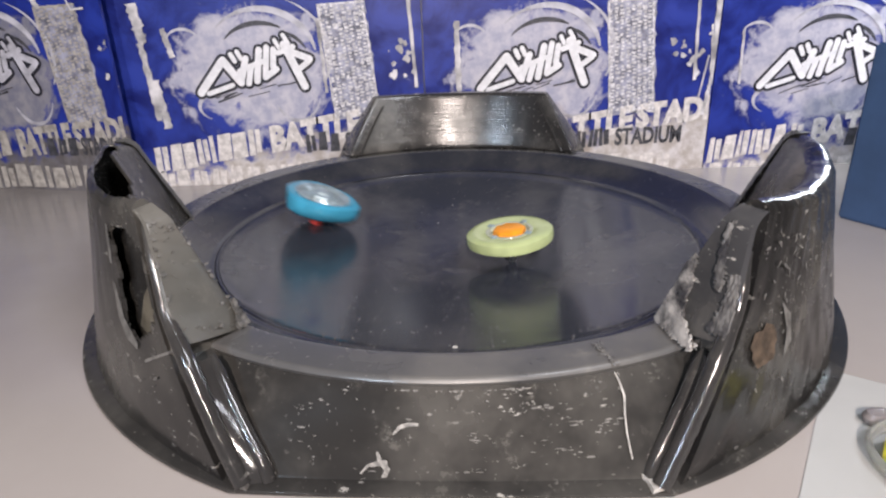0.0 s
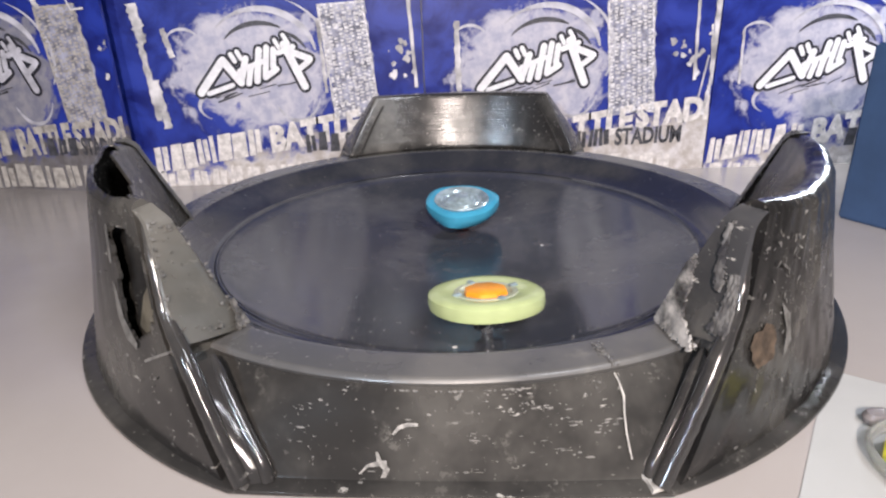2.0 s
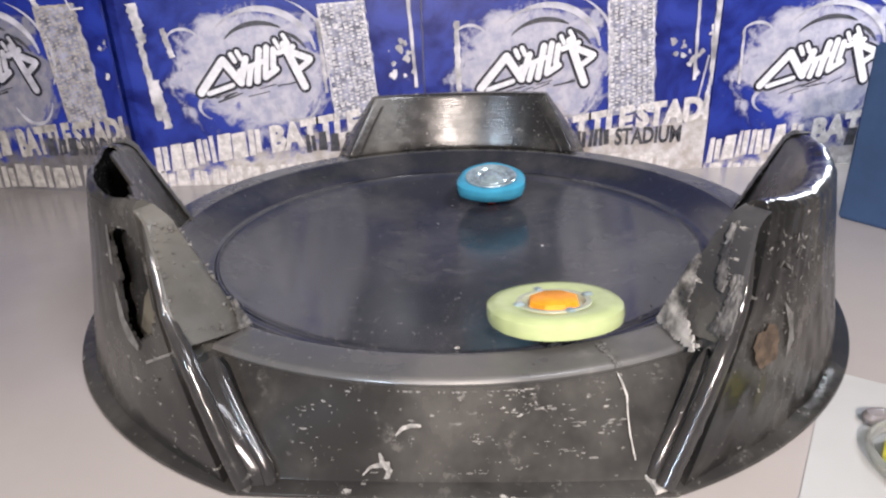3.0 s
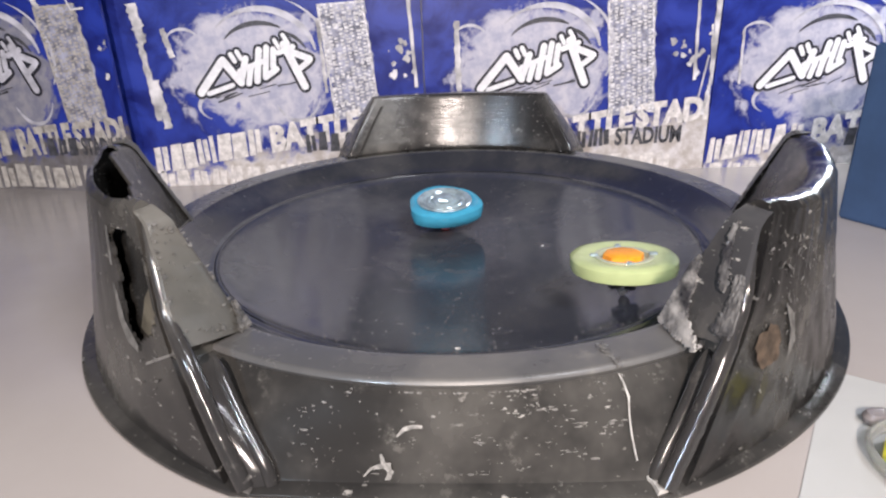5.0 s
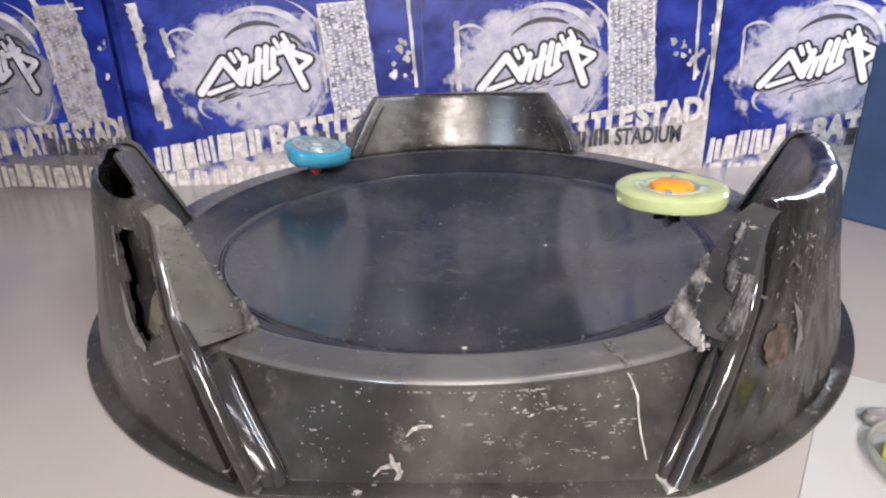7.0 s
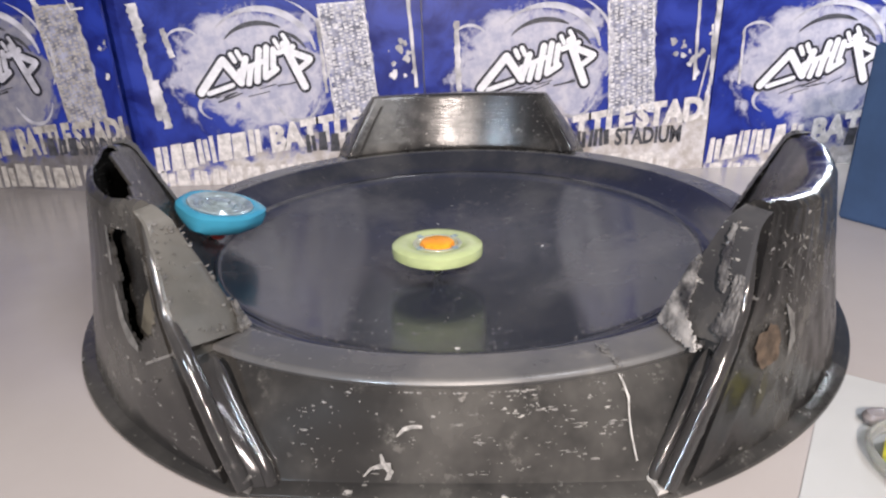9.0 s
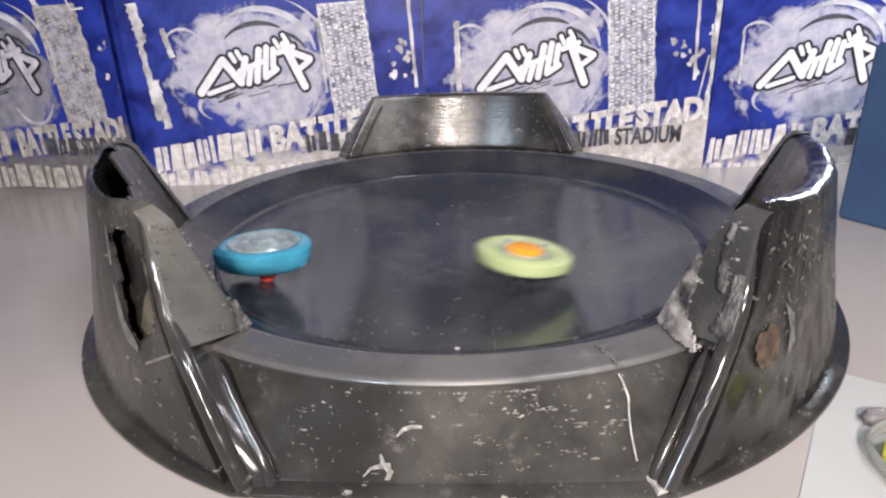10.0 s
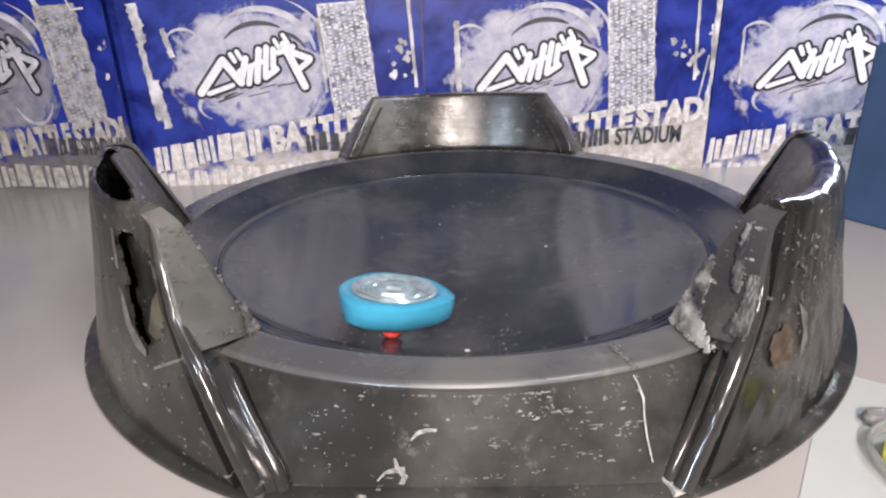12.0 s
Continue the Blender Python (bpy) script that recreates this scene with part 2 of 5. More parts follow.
def arena_body():
    bm = bmesh.new()
    prof = [(0.0, 0.0022)]
    prof += [(r, floor_z(r)) for r in (0.015, 0.03, 0.045, 0.06, 0.075, 0.09, 0.105, 0.118, 0.127, 0.1325)]
    prof += [(0.1342, 0.0209), (0.1347, 0.0217), (0.1353, 0.0219), (0.1359, 0.0217), (0.1362, 0.0210), (0.1362, 0.0180), (0.09, 0.0076), (0.03, 0.0008), (0.0, 0.0004)]
    lathe(bm, prof, 160)
    return part("bowl", bm, M_BOWL, STAD, "shallow glossy black bowl")


arena_body()


def arena_rim():
    bm = bmesh.new()
    lathe(bm, [(0.1363, 0.0185), (0.1363, 0.0216), (0.1372, 0.0219), (0.1384, 0.0217), (0.1400, 0.0222), (0.1460, 0.0268), (0.1520, 0.0318), (0.1545, 0.0337), (0.1556, 0.0343),
               (0.1560, 0.0310), (0.1420, 0.0195), (0.1363, 0.0185)], 160)
    part("rim", bm, M_RIM, STAD, "steep glossy black rim round the bowl")
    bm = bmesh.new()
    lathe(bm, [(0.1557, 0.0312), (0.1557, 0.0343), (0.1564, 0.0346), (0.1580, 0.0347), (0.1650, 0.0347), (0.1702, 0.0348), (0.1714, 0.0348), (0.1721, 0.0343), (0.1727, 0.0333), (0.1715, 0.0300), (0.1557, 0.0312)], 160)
    return part("ledge", bm, M_LEDGE, STAD, "flat dusty grey ledge along the top of the rim, its sheen put into the colour")


arena_rim()


def arena_wall():
    bm = bmesh.new()
    lathe(bm, WALL[::-1] + [(0.1940, 0.0030), (0.1984, 0.0028), (0.1999, 0.0022), (0.2002, 0.0012), (0.1998, 0.0002), (0.1985, 0.0),
                            (0.1900, 0.0), (0.1875, 0.006), (0.178, 0.022), (0.1705, 0.0305), (0.1732, 0.0325)], 240, foot_shape)
    return part("rim_wall", bm, M_WALL, STAD, "scuffed dusty grey-black outer wall with a narrow foot flange")


arena_wall()


def jag(a, k):
    return 0.7 * noise.noise(Vector((a * 5.0, k, 0.3))) + 0.3 * noise.noise(Vector((a * 14.0, k * 1.7, 4.1)))


def polar(r, degrees, z):
    return Vector((r * math.cos(radians(degrees)), r * math.sin(radians(degrees)), z))


HOLE = [(16.4, 0.074), (18.3, 0.061), (19.4, 0.051), (21.0, 0.040), (24.0, 0.0365), (27.0, 0.043), (27.8, 0.055), (26.2, 0.069), (21.5, 0.0765)]


def inside(poly, d, z):
    hit = False
    for (d0, z0), (d1, z1) in zip(poly, poly[1:] + poly[:1]):
        if (z0 > z) != (z1 > z) and d < d0 + (d1 - d0) * (z - z0) / (z1 - z0):
            hit = not hit
    return hit


def face_half(z):
    """Degrees from the middle of the whole tower to the edge of its face."""
    return 23.0 + (0.079 - z) * 255


def back_tower(centre):
    """The whole tower: a solid trapezoid block that grows out of the rim."""
    bm = bmesh.new()
    zs = [0.003, 0.010, 0.018, 0.026, 0.0335, 0.037, 0.044, 0.053, 0.060, 0.066, 0.071, 0.0755, 0.0785]
    n = 30
    outer, inner = [], []
    for z in zs:
        ro, ri = [], []
        for i in range(n + 1):
            u = -1 + 2 * i / n
            d = u * outer_half(z) * (0.905 + 1.3 * max(0.0, z - 0.03))
            ro.append(bm.verts.new(polar(outer_r(z, u), centre + d, z)))
            if z > 0.0335:
                ri.append(bm.verts.new(polar(inner_r(z), centre + u * face_half(z), z)))
            else:
                ri.append(bm.verts.new(polar(wall_r(radians(centre + d), z) - 0.006, centre + d, z - 0.002)))
        outer.append(ro)
        inner.append(ri)
    for k in range(len(zs) - 1):
        for i in range(n):
            bm.faces.new((outer[k][i], outer[k][i + 1], outer[k + 1][i + 1], outer[k + 1][i]))
            bm.faces.new((inner[k][i], inner[k + 1][i], inner[k + 1][i + 1], inner[k][i + 1]))
        for i in (0, n):
            bm.faces.new((outer[k][i], outer[k + 1][i], inner[k + 1][i], inner[k][i]))
    for i in range(n):
        bm.faces.new((outer[-1][i], outer[-1][i + 1], inner[-1][i + 1], inner[-1][i]))
        bm.faces.new((outer[0][i], inner[0][i], inner[0][i + 1], outer[0][i + 1]))
    bmesh.ops.recalc_face_normals(bm, faces=bm.faces)
    sharp = [e for e in bm.edges if len(e.link_faces) == 2 and e.calc_face_angle(0) > radians(42)]
    bmesh.ops.bevel(bm, geom=sharp, offset=0.0014, segments=3, affect="EDGES", profile=0.5, clamp_overlap=True)
    made = part("tower", bm, M_BACK, STAD, "scratched black plastic tower with sloping ends")
    for side in (-1, 1):        # a raised fin on each sloping end of the face
        bm = bmesh.new()
        rows = []
        for z in (0.0370, 0.045, 0.055, 0.064, 0.0715):
            a = centre + side * (face_half(z) - 3.6)
            rows.append([bm.verts.new(polar(inner_r(z) + dr, a + side * da, z)) for dr, da in ((0.001, -0.55), (-0.0014, -0.2), (-0.0014, 0.2), (0.001, 0.55))])
        for p, q in zip(rows, rows[1:]):
            for i in range(3):
                bm.faces.new((p[i], p[i + 1], q[i + 1], q[i]))
        bm.faces.new(rows[0])
        bm.faces.new(rows[-1])
        part("fin", bm, M_RIB, made, "narrow raised edge strip")
    return made


def half_out(z, front):
    """Degrees from the middle of a broken tower to the corner of its outer skin."""
    if front:
        return float(np.interp(z, (0.003, 0.0426, 0.0526, 0.0646, 0.0846), (39.4, 31.4, 29.6, 28.0, 25.0)))
    return outer_half(z)


def half_in(z, front, hollow=False):
    if front and hollow:
        return float(np.interp(z, (0.0335, 0.0865), (28.9, 25.2)))
    if front:
        return float(np.interp(z, (0.0335, 0.0600, 0.0756, 0.0865), (28.9, 28.0, 26.6, 25.8)))
    return inner_half(z)


def crest(u, hollow):
    """Height of a broken tower's top edge; u runs from -1 at its far end to 1 at its near end."""
    if hollow:
        return float(np.interp(u, (-1, -0.6, 0.0, 0.5, 0.8, 1.0), (0.0800, 0.0845, 0.0815, 0.0815, 0.0840, 0.0850))) + 0.0016 * jag(u * 0.9, 1.0)
    return float(np.interp(u, (-1, -0.6, 0.0, 0.5, 0.8, 1.0), (0.0770, 0.0790, 0.0765, 0.0775, 0.0800, 0.0815))) + 0.0009 * jag(u * 0.7, 2.0)


def broken_tower(centre, side, hollow):
    """A hollow tower; side: which way its near end turns. hollow: its top is gone and its outer skin is broken open."""
    bm = bmesh.new()
    n, m = 120, 56
    outer, inner, gone, lost_in = [], [], [], []
    for k in range(m + 1):
        ro, ri, row, row_in = [], [], [], []
        for i in range(n + 1):
            u = -1 + 2 * i / n
            z = 0.003 + (crest(u, hollow) - 0.003) * k / m
            d = u * (half_out(z, u > 0) - (1.5 if u > 0 else 0.0))
            dent = 0.0007 * jag(u * 0.8, z * 30 + side * 5) + (0.0 if hollow else 0.0011 * jag(u * 2.2, z * 55 + 2) * (1 if u > 0.1 else 0.3))
            ro.append(bm.verts.new(polar(outer_r(z, u) + dent, centre + side * d, z)))
            row.append(hollow and inside(HOLE, d + 1.1 * jag(z * 40, u * 8 + 3), z + 0.002 * jag(u * 5, z * 50 + 8)))
            if z > 0.0335:
                ri.append(bm.verts.new(polar(inner_r(z) + 0.0004 * jag(u * 0.7, z * 25), centre + side * u * (half_in(z, u > 0, hollow) - (1.5 if u > 0 else 0.0)), z)))
            else:
                ri.append(bm.verts.new(polar(wall_r(radians(centre + side * d), z) - 0.006, centre + side * d, z - 0.002)))
            row_in.append(hollow and -0.52 < u < 0.90 and z > 0.066 + 0.006 * jag(u * 1.5, 7.0))
        outer.append(ro)
        inner.append(ri)
        gone.append(row)
        lost_in.append(row_in)
    for k in range(m):
        for i in range(n):
            if not gone[k][i]:
                bm.faces.new((outer[k][i], outer[k][i + 1], outer[k + 1][i + 1], outer[k + 1][i]))
            if not lost_in[k][i]:
                bm.faces.new((inner[k][i], inner[k + 1][i], inner[k + 1][i + 1], inner[k][i + 1]))
        for i in (0, n):
            bm.faces.new((outer[k][i], outer[k + 1][i], inner[k + 1][i], inner[k][i]))
    tops = [outer[-1]]
    for share, rise in ((0.10, 0.0016), (0.28, 0.0031), (0.5, 0.0037), (0.72, 0.0031), (0.90, 0.0016)):
        tops.append([bm.verts.new(o.co.lerp(q.co, share) + Vector((0, 0, rise * (0.85 + 0.5 * jag(i * 0.006, share * 0.5))))) for i, (o, q) in enumerate(zip(outer[-1], inner[-1]))])
    tops.append(inner[-1])
    for i in (0, n):
        bm.faces.new([r[i] for r in tops])
    for i in range(n):
        u = -1 + 2 * (i + 0.5) / n
        if not hollow or u < -0.74 or u > 0.93:
            for p, q in zip(tops, tops[1:]):
                bm.faces.new((p[i], p[i + 1], q[i + 1], q[i]))
        elif u > -0.74:         # what is left of the top: a rolled lip along the outer skin
            for p, q in zip(tops[:3], tops[1:3]):
                bm.faces.new((p[i], p[i + 1], q[i + 1], q[i]))
    bmesh.ops.delete(bm, geom=[v for v in bm.verts if not v.link_faces], context="VERTS")
    bmesh.ops.recalc_face_normals(bm, faces=bm.faces)
    bmesh.ops.solidify(bm, geom=bm.faces[:], thickness=0.0013)
    made = part("tower", bm, M_TOWER if hollow else M_MELTED, STAD, "hollow black plastic tower with its top gone and its skin snapped open" if hollow else "glossy black plastic tower with a dented, scraped skin")
    for near in (True, False):
        end_plate(made, centre, side if near else -side, near, hollow)
        rib(made, centre, side if near else -side, near, hollow)
    return made


def plate_edges(centre, way, near, f, hollow):
    """Inner and outer edge of a tower's end plate at a share f of its height."""
    high = 0.0850 if hollow else 0.0815
    zi, zo = 0.0330 + (high + 0.001 - 0.0330) * f, (0.0432 if near else 0.036) + (high - (0.0432 if near else 0.036)) * f
    return polar(inner_r(zi), centre + way * half_in(zi, near, hollow), zi), polar(outer_r(zo, 1), centre + way * half_out(zo, near), zo)


def end_out(centre, way):
    return polar(1, centre + way * 115, 0.30).normalized()


def end_plate(parent, centre, way, near, hollow):
    """The dusty plate that closes a tower's sloping end and stands a little proud of the part below."""
    bm = bmesh.new()
    out = end_out(centre, way)
    steps = 26
    rows = []
    for k in range(steps + 1):
        f = k / steps
        p, q = plate_edges(centre, way, near, f, hollow)
        bend = max(0.0, f - 0.86) / 0.14            # the top rolls over backwards
        crumb = 0.0011 * jag(k * 0.35, centre) * (1 - bend)
        row = []
        for g, h in ((-0.06, -0.0014), (-0.045, 0.0022), (0.0, 0.0030), (0.2, 0.0031), (0.4, 0.0032), (0.6, 0.0032), (0.8, 0.0031), (0.95, 0.0028), (1.0, 0.0012)):
            lift = h - 0.0058 * bend * bend + 0.00035 * jag(k * 0.21 + g * 3, centre + 3)
            row.append(bm.verts.new(p.lerp(q, g) + out * lift + (p - q).normalized() * (crumb if g < 0.1 else 0.0) + Vector((0, 0, 0.0012 * bend))))
        rows.append(row)
    foot = [bm.verts.new(v.co - out * 0.0040) for v in rows[0]]
    sole = [bm.verts.new(v.co - out * 0.0010 - Vector((0, 0, 0.010))) for v in foot]
    for p, q in zip([sole, foot] + rows, [foot] + rows):
        for i in range(len(p) - 1):
            bm.faces.new((p[i], p[i + 1], q[i + 1], q[i]))
    bm.faces.new(rows[-1])
    return part("shoulder", bm, M_SHOULDER if hollow else M_MELTED_DUST, parent, "dusty grey sloping shoulder plate" if hollow else "scraped black shoulder plate with a rounded top")


def tube(bm, path, radii, sides=14):
    rings = []
    for i, p in enumerate(path):
        d = (path[min(i + 1, len(path) - 1)] - path[max(i - 1, 0)]).normalized()
        x = d.cross(Vector((p.x, p.y, 0)).normalized()).normalized()
        y = d.cross(x)
        rings.append([bm.verts.new(p + radii[i] * (math.cos(t) * x + math.sin(t) * y)) for t in (2 * math.pi * k / sides for k in range(sides))])
    for p, q in zip(rings, rings[1:]):
        for k in range(sides):
            bm.faces.new((p[k], p[(k + 1) % sides], q[(k + 1) % sides], q[k]))
    bm.faces.new(rings[0])
    bm.faces.new(rings[-1])


def rib(parent, centre, way, near, hollow):
    """The pilaster down a tower's corner: two round beads with a flat between them; the outer bead runs on up the end plate."""
    bm = bmesh.new()
    out = end_out(centre, way)
    shift = 1.0 if hollow else 0.5
    back = 0.0 if hollow else -2.2
    high = 0.083 if hollow else 0.070
    path, radii = [], []
    for k in range(33):
        z = 0.0030 + (high - 0.0030) * k / 32
        ease = max(0.0, min(1.0, (z - 0.040) / 0.012))
        p = polar(outer_r(z, 1) - 0.0012, centre + way * (half_out(z, near) - 0.3 + shift * (1 - ease)), z) + out * 0.0006
        path.append(p + Vector((0.0003 * jag(k * 0.5, 1.0), 0.0003 * jag(k * 0.5, 2.0), 0)))
        radii.append((0.0031 - 0.0009 * ease) * (1 - 0.6 * max(0.0, (z - high + 0.012) / 0.012)))
    tube(bm, path, radii)
    second = [polar(float(np.interp(z, (0.004, 0.038), (0.1925, 0.1800))), centre + way * (float(np.interp(z, (0.004, 0.0085, 0.038), (42.2, 41.4, 33.2))) + back), z) for z in (0.0028 + 0.0345 * k / 14 for k in range(15))]
    tube(bm, second, [0.0024] * 13 + [0.0019, 0.0008])
    flat_rows = []
    for k, q in enumerate(second):
        p = path[min(32, round((q.z - 0.003) / (high - 0.003) * 32))]
        flat_rows.append([bm.verts.new(p.lerp(q, g) + end_out(centre, way) * h) for g, h in ((0.0, 0.0010), (0.33, 0.0014), (0.66, 0.0014), (1.0, 0.0008))])
    for p, q in zip(flat_rows, flat_rows[1:]):
        for i in range(3):
            bm.faces.new((p[i], p[i + 1], q[i + 1], q[i]))
    return part("rib", bm, M_RIB, parent, "glossy corner rib with two rounded beads")


back_tower(TOWERS[0])
broken_tower(TOWERS[1], 1, True)
broken_tower(TOWERS[2], -1, False)

# ---------------------------------------------------------------- spinning tops


def top_blue():
    e = new("spinning_top")
    tagged(e, "blue translucent spinning top with a silver face and red tip", "spinning top", "battling tops")

    def lobes(a, r, z):
        f = min(1, max(0, (r - 0.016) / 0.007))
        k = 1 + (0.044 * math.cos(3 * a) + 0.022 * math.cos(6 * a + 1)) * f
        return r * k, z - (0.0013 * math.cos(3 * a + 0.6) * f if z < 0.0175 else 0.0)
    bm = bmesh.new()
    lathe(bm, [(0.0168, 0.0205), (0.0180, 0.0215), (0.0200, 0.0221), (0.0225, 0.0217), (0.0240, 0.0205), (0.0243, 0.0175), (0.0233, 0.0138), (0.0208, 0.0110), (0.0172, 0.0091), (0.0138, 0.0084), (0.0125, 0.0104), (0.0168, 0.0205)], 90, lobes)
    part("attack_ring", bm, M_BLUE, e, "clear blue lobed plastic ring")
    bm = bmesh.new()
    lathe(bm, [(0.0, 0.0205), (0.0096, 0.0205), (0.0104, 0.0216), (0.0114, 0.0217), (0.0122, 0.0207), (0.0136, 0.0206), (0.0146, 0.0217), (0.0158, 0.0219), (0.0166, 0.0226), (0.0176, 0.0227), (0.0182, 0.0219), (0.0170, 0.0200), (0.0138, 0.0112), (0.0, 0.0112)], 64)
    part("face_ring", bm, M_FROST, e, "frosted silver-white face")
    bm = bmesh.new()
    lathe(bm, [(0.0, 0.0246), (0.0040, 0.0246), (0.0054, 0.0242), (0.0062, 0.0230), (0.0088, 0.0222), (0.0094, 0.0205), (0.0, 0.0205)], 6)
    bmesh.ops.bevel(bm, geom=[g for g in bm.edges if g.calc_face_angle(0) > 0.4], offset=0.0006, segments=2, affect="EDGES")
    part("face_bolt", bm, M_FROST, e, "pale hexagonal centre bolt")
    bm = bmesh.new()
    lathe(bm, [(0.0, 0.0104), (0.0128, 0.0102), (0.0118, 0.0086), (0.0080, 0.0076), (0.0055, 0.0060), (0.0, 0.0060)], 48)
    part("track", bm, M_BLUE_DEEP, e, "dark blue underside")
    bm = bmesh.new()
    lathe(bm, [(0.0, 0.0066), (0.0040, 0.0066), (0.0043, 0.0022), (0.0030, 0.0006), (0.0, 0.0)], 24)
    part("tip", bm, M_RED, e, "red rubber tip")
    return e


def top_green():
    e = new("spinning_top")
    tagged(e, "lime green translucent spinning top with an orange centre and metal tip", "spinning top", "battling tops")
    bm = bmesh.new()
    lathe(bm, [(0.0130, 0.0203), (0.0158, 0.0211), (0.0197, 0.0213), (0.0226, 0.0209), (0.0239, 0.0198), (0.0243, 0.0172), (0.0238, 0.0144), (0.0222, 0.0134), (0.0145, 0.0132), (0.0130, 0.0141), (0.0130, 0.0203)], 72,
          lambda a, r, z: (r * (1 + 0.012 * math.cos(4 * a)), z))
    part("energy_ring", bm, M_LIME, e, "clear lime green plastic wheel")
    bm = bmesh.new()
    lathe(bm, [(0.0, 0.0190), (0.0101, 0.0190), (0.0113, 0.0208), (0.0131, 0.0209), (0.0137, 0.0198), (0.0133, 0.0140), (0.0, 0.0140)], 48)
    part("face_ring", bm, M_FROST_LIME, e, "silver-white inner ring")
    bm = bmesh.new()
    lathe(bm, [(0.0, 0.0222), (0.0078, 0.0221), (0.0090, 0.0215), (0.0094, 0.0188), (0.0, 0.0188)], 8)
    bmesh.ops.bevel(bm, geom=[g for g in bm.edges if g.calc_face_angle(0) > 0.5], offset=0.0012, segments=2, affect="EDGES")
    part("face_bolt", bm, M_ORANGE, e, "orange eight-sided centre cap")
    for k in range(4):
        bm = bmesh.new()
        box(bm, (0.0112, -0.0014, 0.0202), (0.0152, 0.0014, 0.0217), pose(0, 0, 0, 0, 0, 45 + 90 * k))
        bmesh.ops.bevel(bm, geom=bm.edges[:], offset=0.0005, segments=2, affect="EDGES")
        part("metal_tab", bm, M_FROST, e, "shiny pale tab")
    bm = bmesh.new()
    lathe(bm, [(0.0, 0.0136), (0.0092, 0.0136), (0.0082, 0.0120), (0.0050, 0.0112), (0.0042, 0.0080), (0.0, 0.0080)], 32)
    part("track", bm, M_DARK, e, "dark spin track")
    for k in range(3):
        bm = bmesh.new()
        box(bm, (0.0015, -0.0016, 0.0044), (0.0064, 0.0016, 0.0072), pose(0, 0, 0, 0, 0, 120 * k))
        bmesh.ops.bevel(bm, geom=bm.edges[:], offset=0.0005, segments=1, affect="EDGES")
        part("track_wing", bm, M_DARK, e)
    bm = bmesh.new()
    lathe(bm, [(0.0, 0.0085), (0.0026, 0.0085), (0.0026, 0.0026), (0.0014, 0.0006), (0.0, 0.0)], 20)
    part("tip", bm, M_SILVER, e, "bright metal tip")
    for child in e.children:
        child.data.transform(Matrix.Diagonal((1.04, 1.04, 1, 1)))
    return e


TOP_BLUE = top_blue()
TOP_GREEN = top_green()

# ---------------------------------------------------------------- the printed card screen behind the arena
SCREEN = new("cardboard_screen")
tagged(SCREEN, "blue printed cardboard carton panels standing upright, worn and taped", "cardboard")
CM = 0.000502   # one unit of the print's own drawing grid


def flat(bm, pts, y):
    bm.faces.new([bm.verts.new((x * CM, y, -z * CM)) for x, z in pts])


def capsule(bm, x0, z0, x1, z1, w, y, ends=5):
    """A round-ended bar in the print's plane."""
    a = math.atan2(z1 - z0, x1 - x0)
    pts = [(x1 + w / 2 * math.cos(a + t), z1 + w / 2 * math.sin(a + t)) for t in (math.pi * (k / ends - 0.5) for k in range(ends + 1))]
    pts += [(x0 + w / 2 * math.cos(a + t), z0 + w / 2 * math.sin(a + t)) for t in (math.pi * (k / ends + 0.5) for k in range(ends + 1))]
    flat(bm, pts, y)


def ragged(bm, x0, z0, x1, z1, w, y, rnd, rough=0.5, steps=9):
    """A torn strip with uneven sides."""
    d = math.hypot(x1 - x0, z1 - z0)
    nx, nz = -(z1 - z0) / d, (x1 - x0) / d
    left, right = [], []
    for k in range(steps + 1):
        f = k / steps
        for side, out in ((1, left), (-1, right)):
            q = w / 2 * (1 - rough * rnd.random())
            out.append((x0 + (x1 - x0) * f + nx * q * side, z0 + (z1 - z0) * f + nz * q * side))
    for k in range(steps):
        flat(bm, (left[k], left[k + 1], right[k + 1], right[k]), y)


def arc(bm, cx, cz, rx, rz, a0, a1, w0, w1, y, steps=18):
    pts = []
    for k in range(steps + 1):
        f = k / steps
        a = radians(a0 + (a1 - a0) * f)
        w = (w0 + (w1 - w0) * f) * math.sin(math.pi * (0.08 + 0.84 * f)) / 2
        pts.append([(cx + (rx + q) * math.cos(a), cz - (rz + q) * math.sin(a)) for q in (-w, w)])
    for p, q in zip(pts, pts[1:]):
        flat(bm, (p[0], q[0], q[1], p[1]), y)


def letters(bm, words, x, z, height, width, slope, y, bold=0.03):
    """Words in the built-in font, set to a cap height and a total width, on a rising baseline."""
    data = bpy.data.curves.new("lettering", "FONT")
    data.body, data.size, data.offset, data.resolution_u = words, 1.0, bold, 3
    tmp = new("lettering", data)
    me = bpy.data.meshes.new_from_object(tmp.evaluated_get(bpy.context.evaluated_depsgraph_get()))
    xs = [v.co.x for v in me.vertices]
    ys = [v.co.y for v in me.vertices]
    sx, sz = width / (max(xs) - min(xs)), height / (max(ys) - min(ys))
    base = len(bm.verts)
    made = []
    for v in me.vertices:
        u, h = (v.co.x - min(xs)) * sx, (v.co.y - min(ys)) * sz
        made.append(bm.verts.new(((x + u) * CM, y, -(z - u * slope - h) * CM)))
    for p in me.polygons:
        bm.faces.new([made[i] for i in p.vertices])
    bpy.data.objects.remove(tmp)
    bpy.data.curves.remove(data)
    bpy.data.meshes.remove(me)


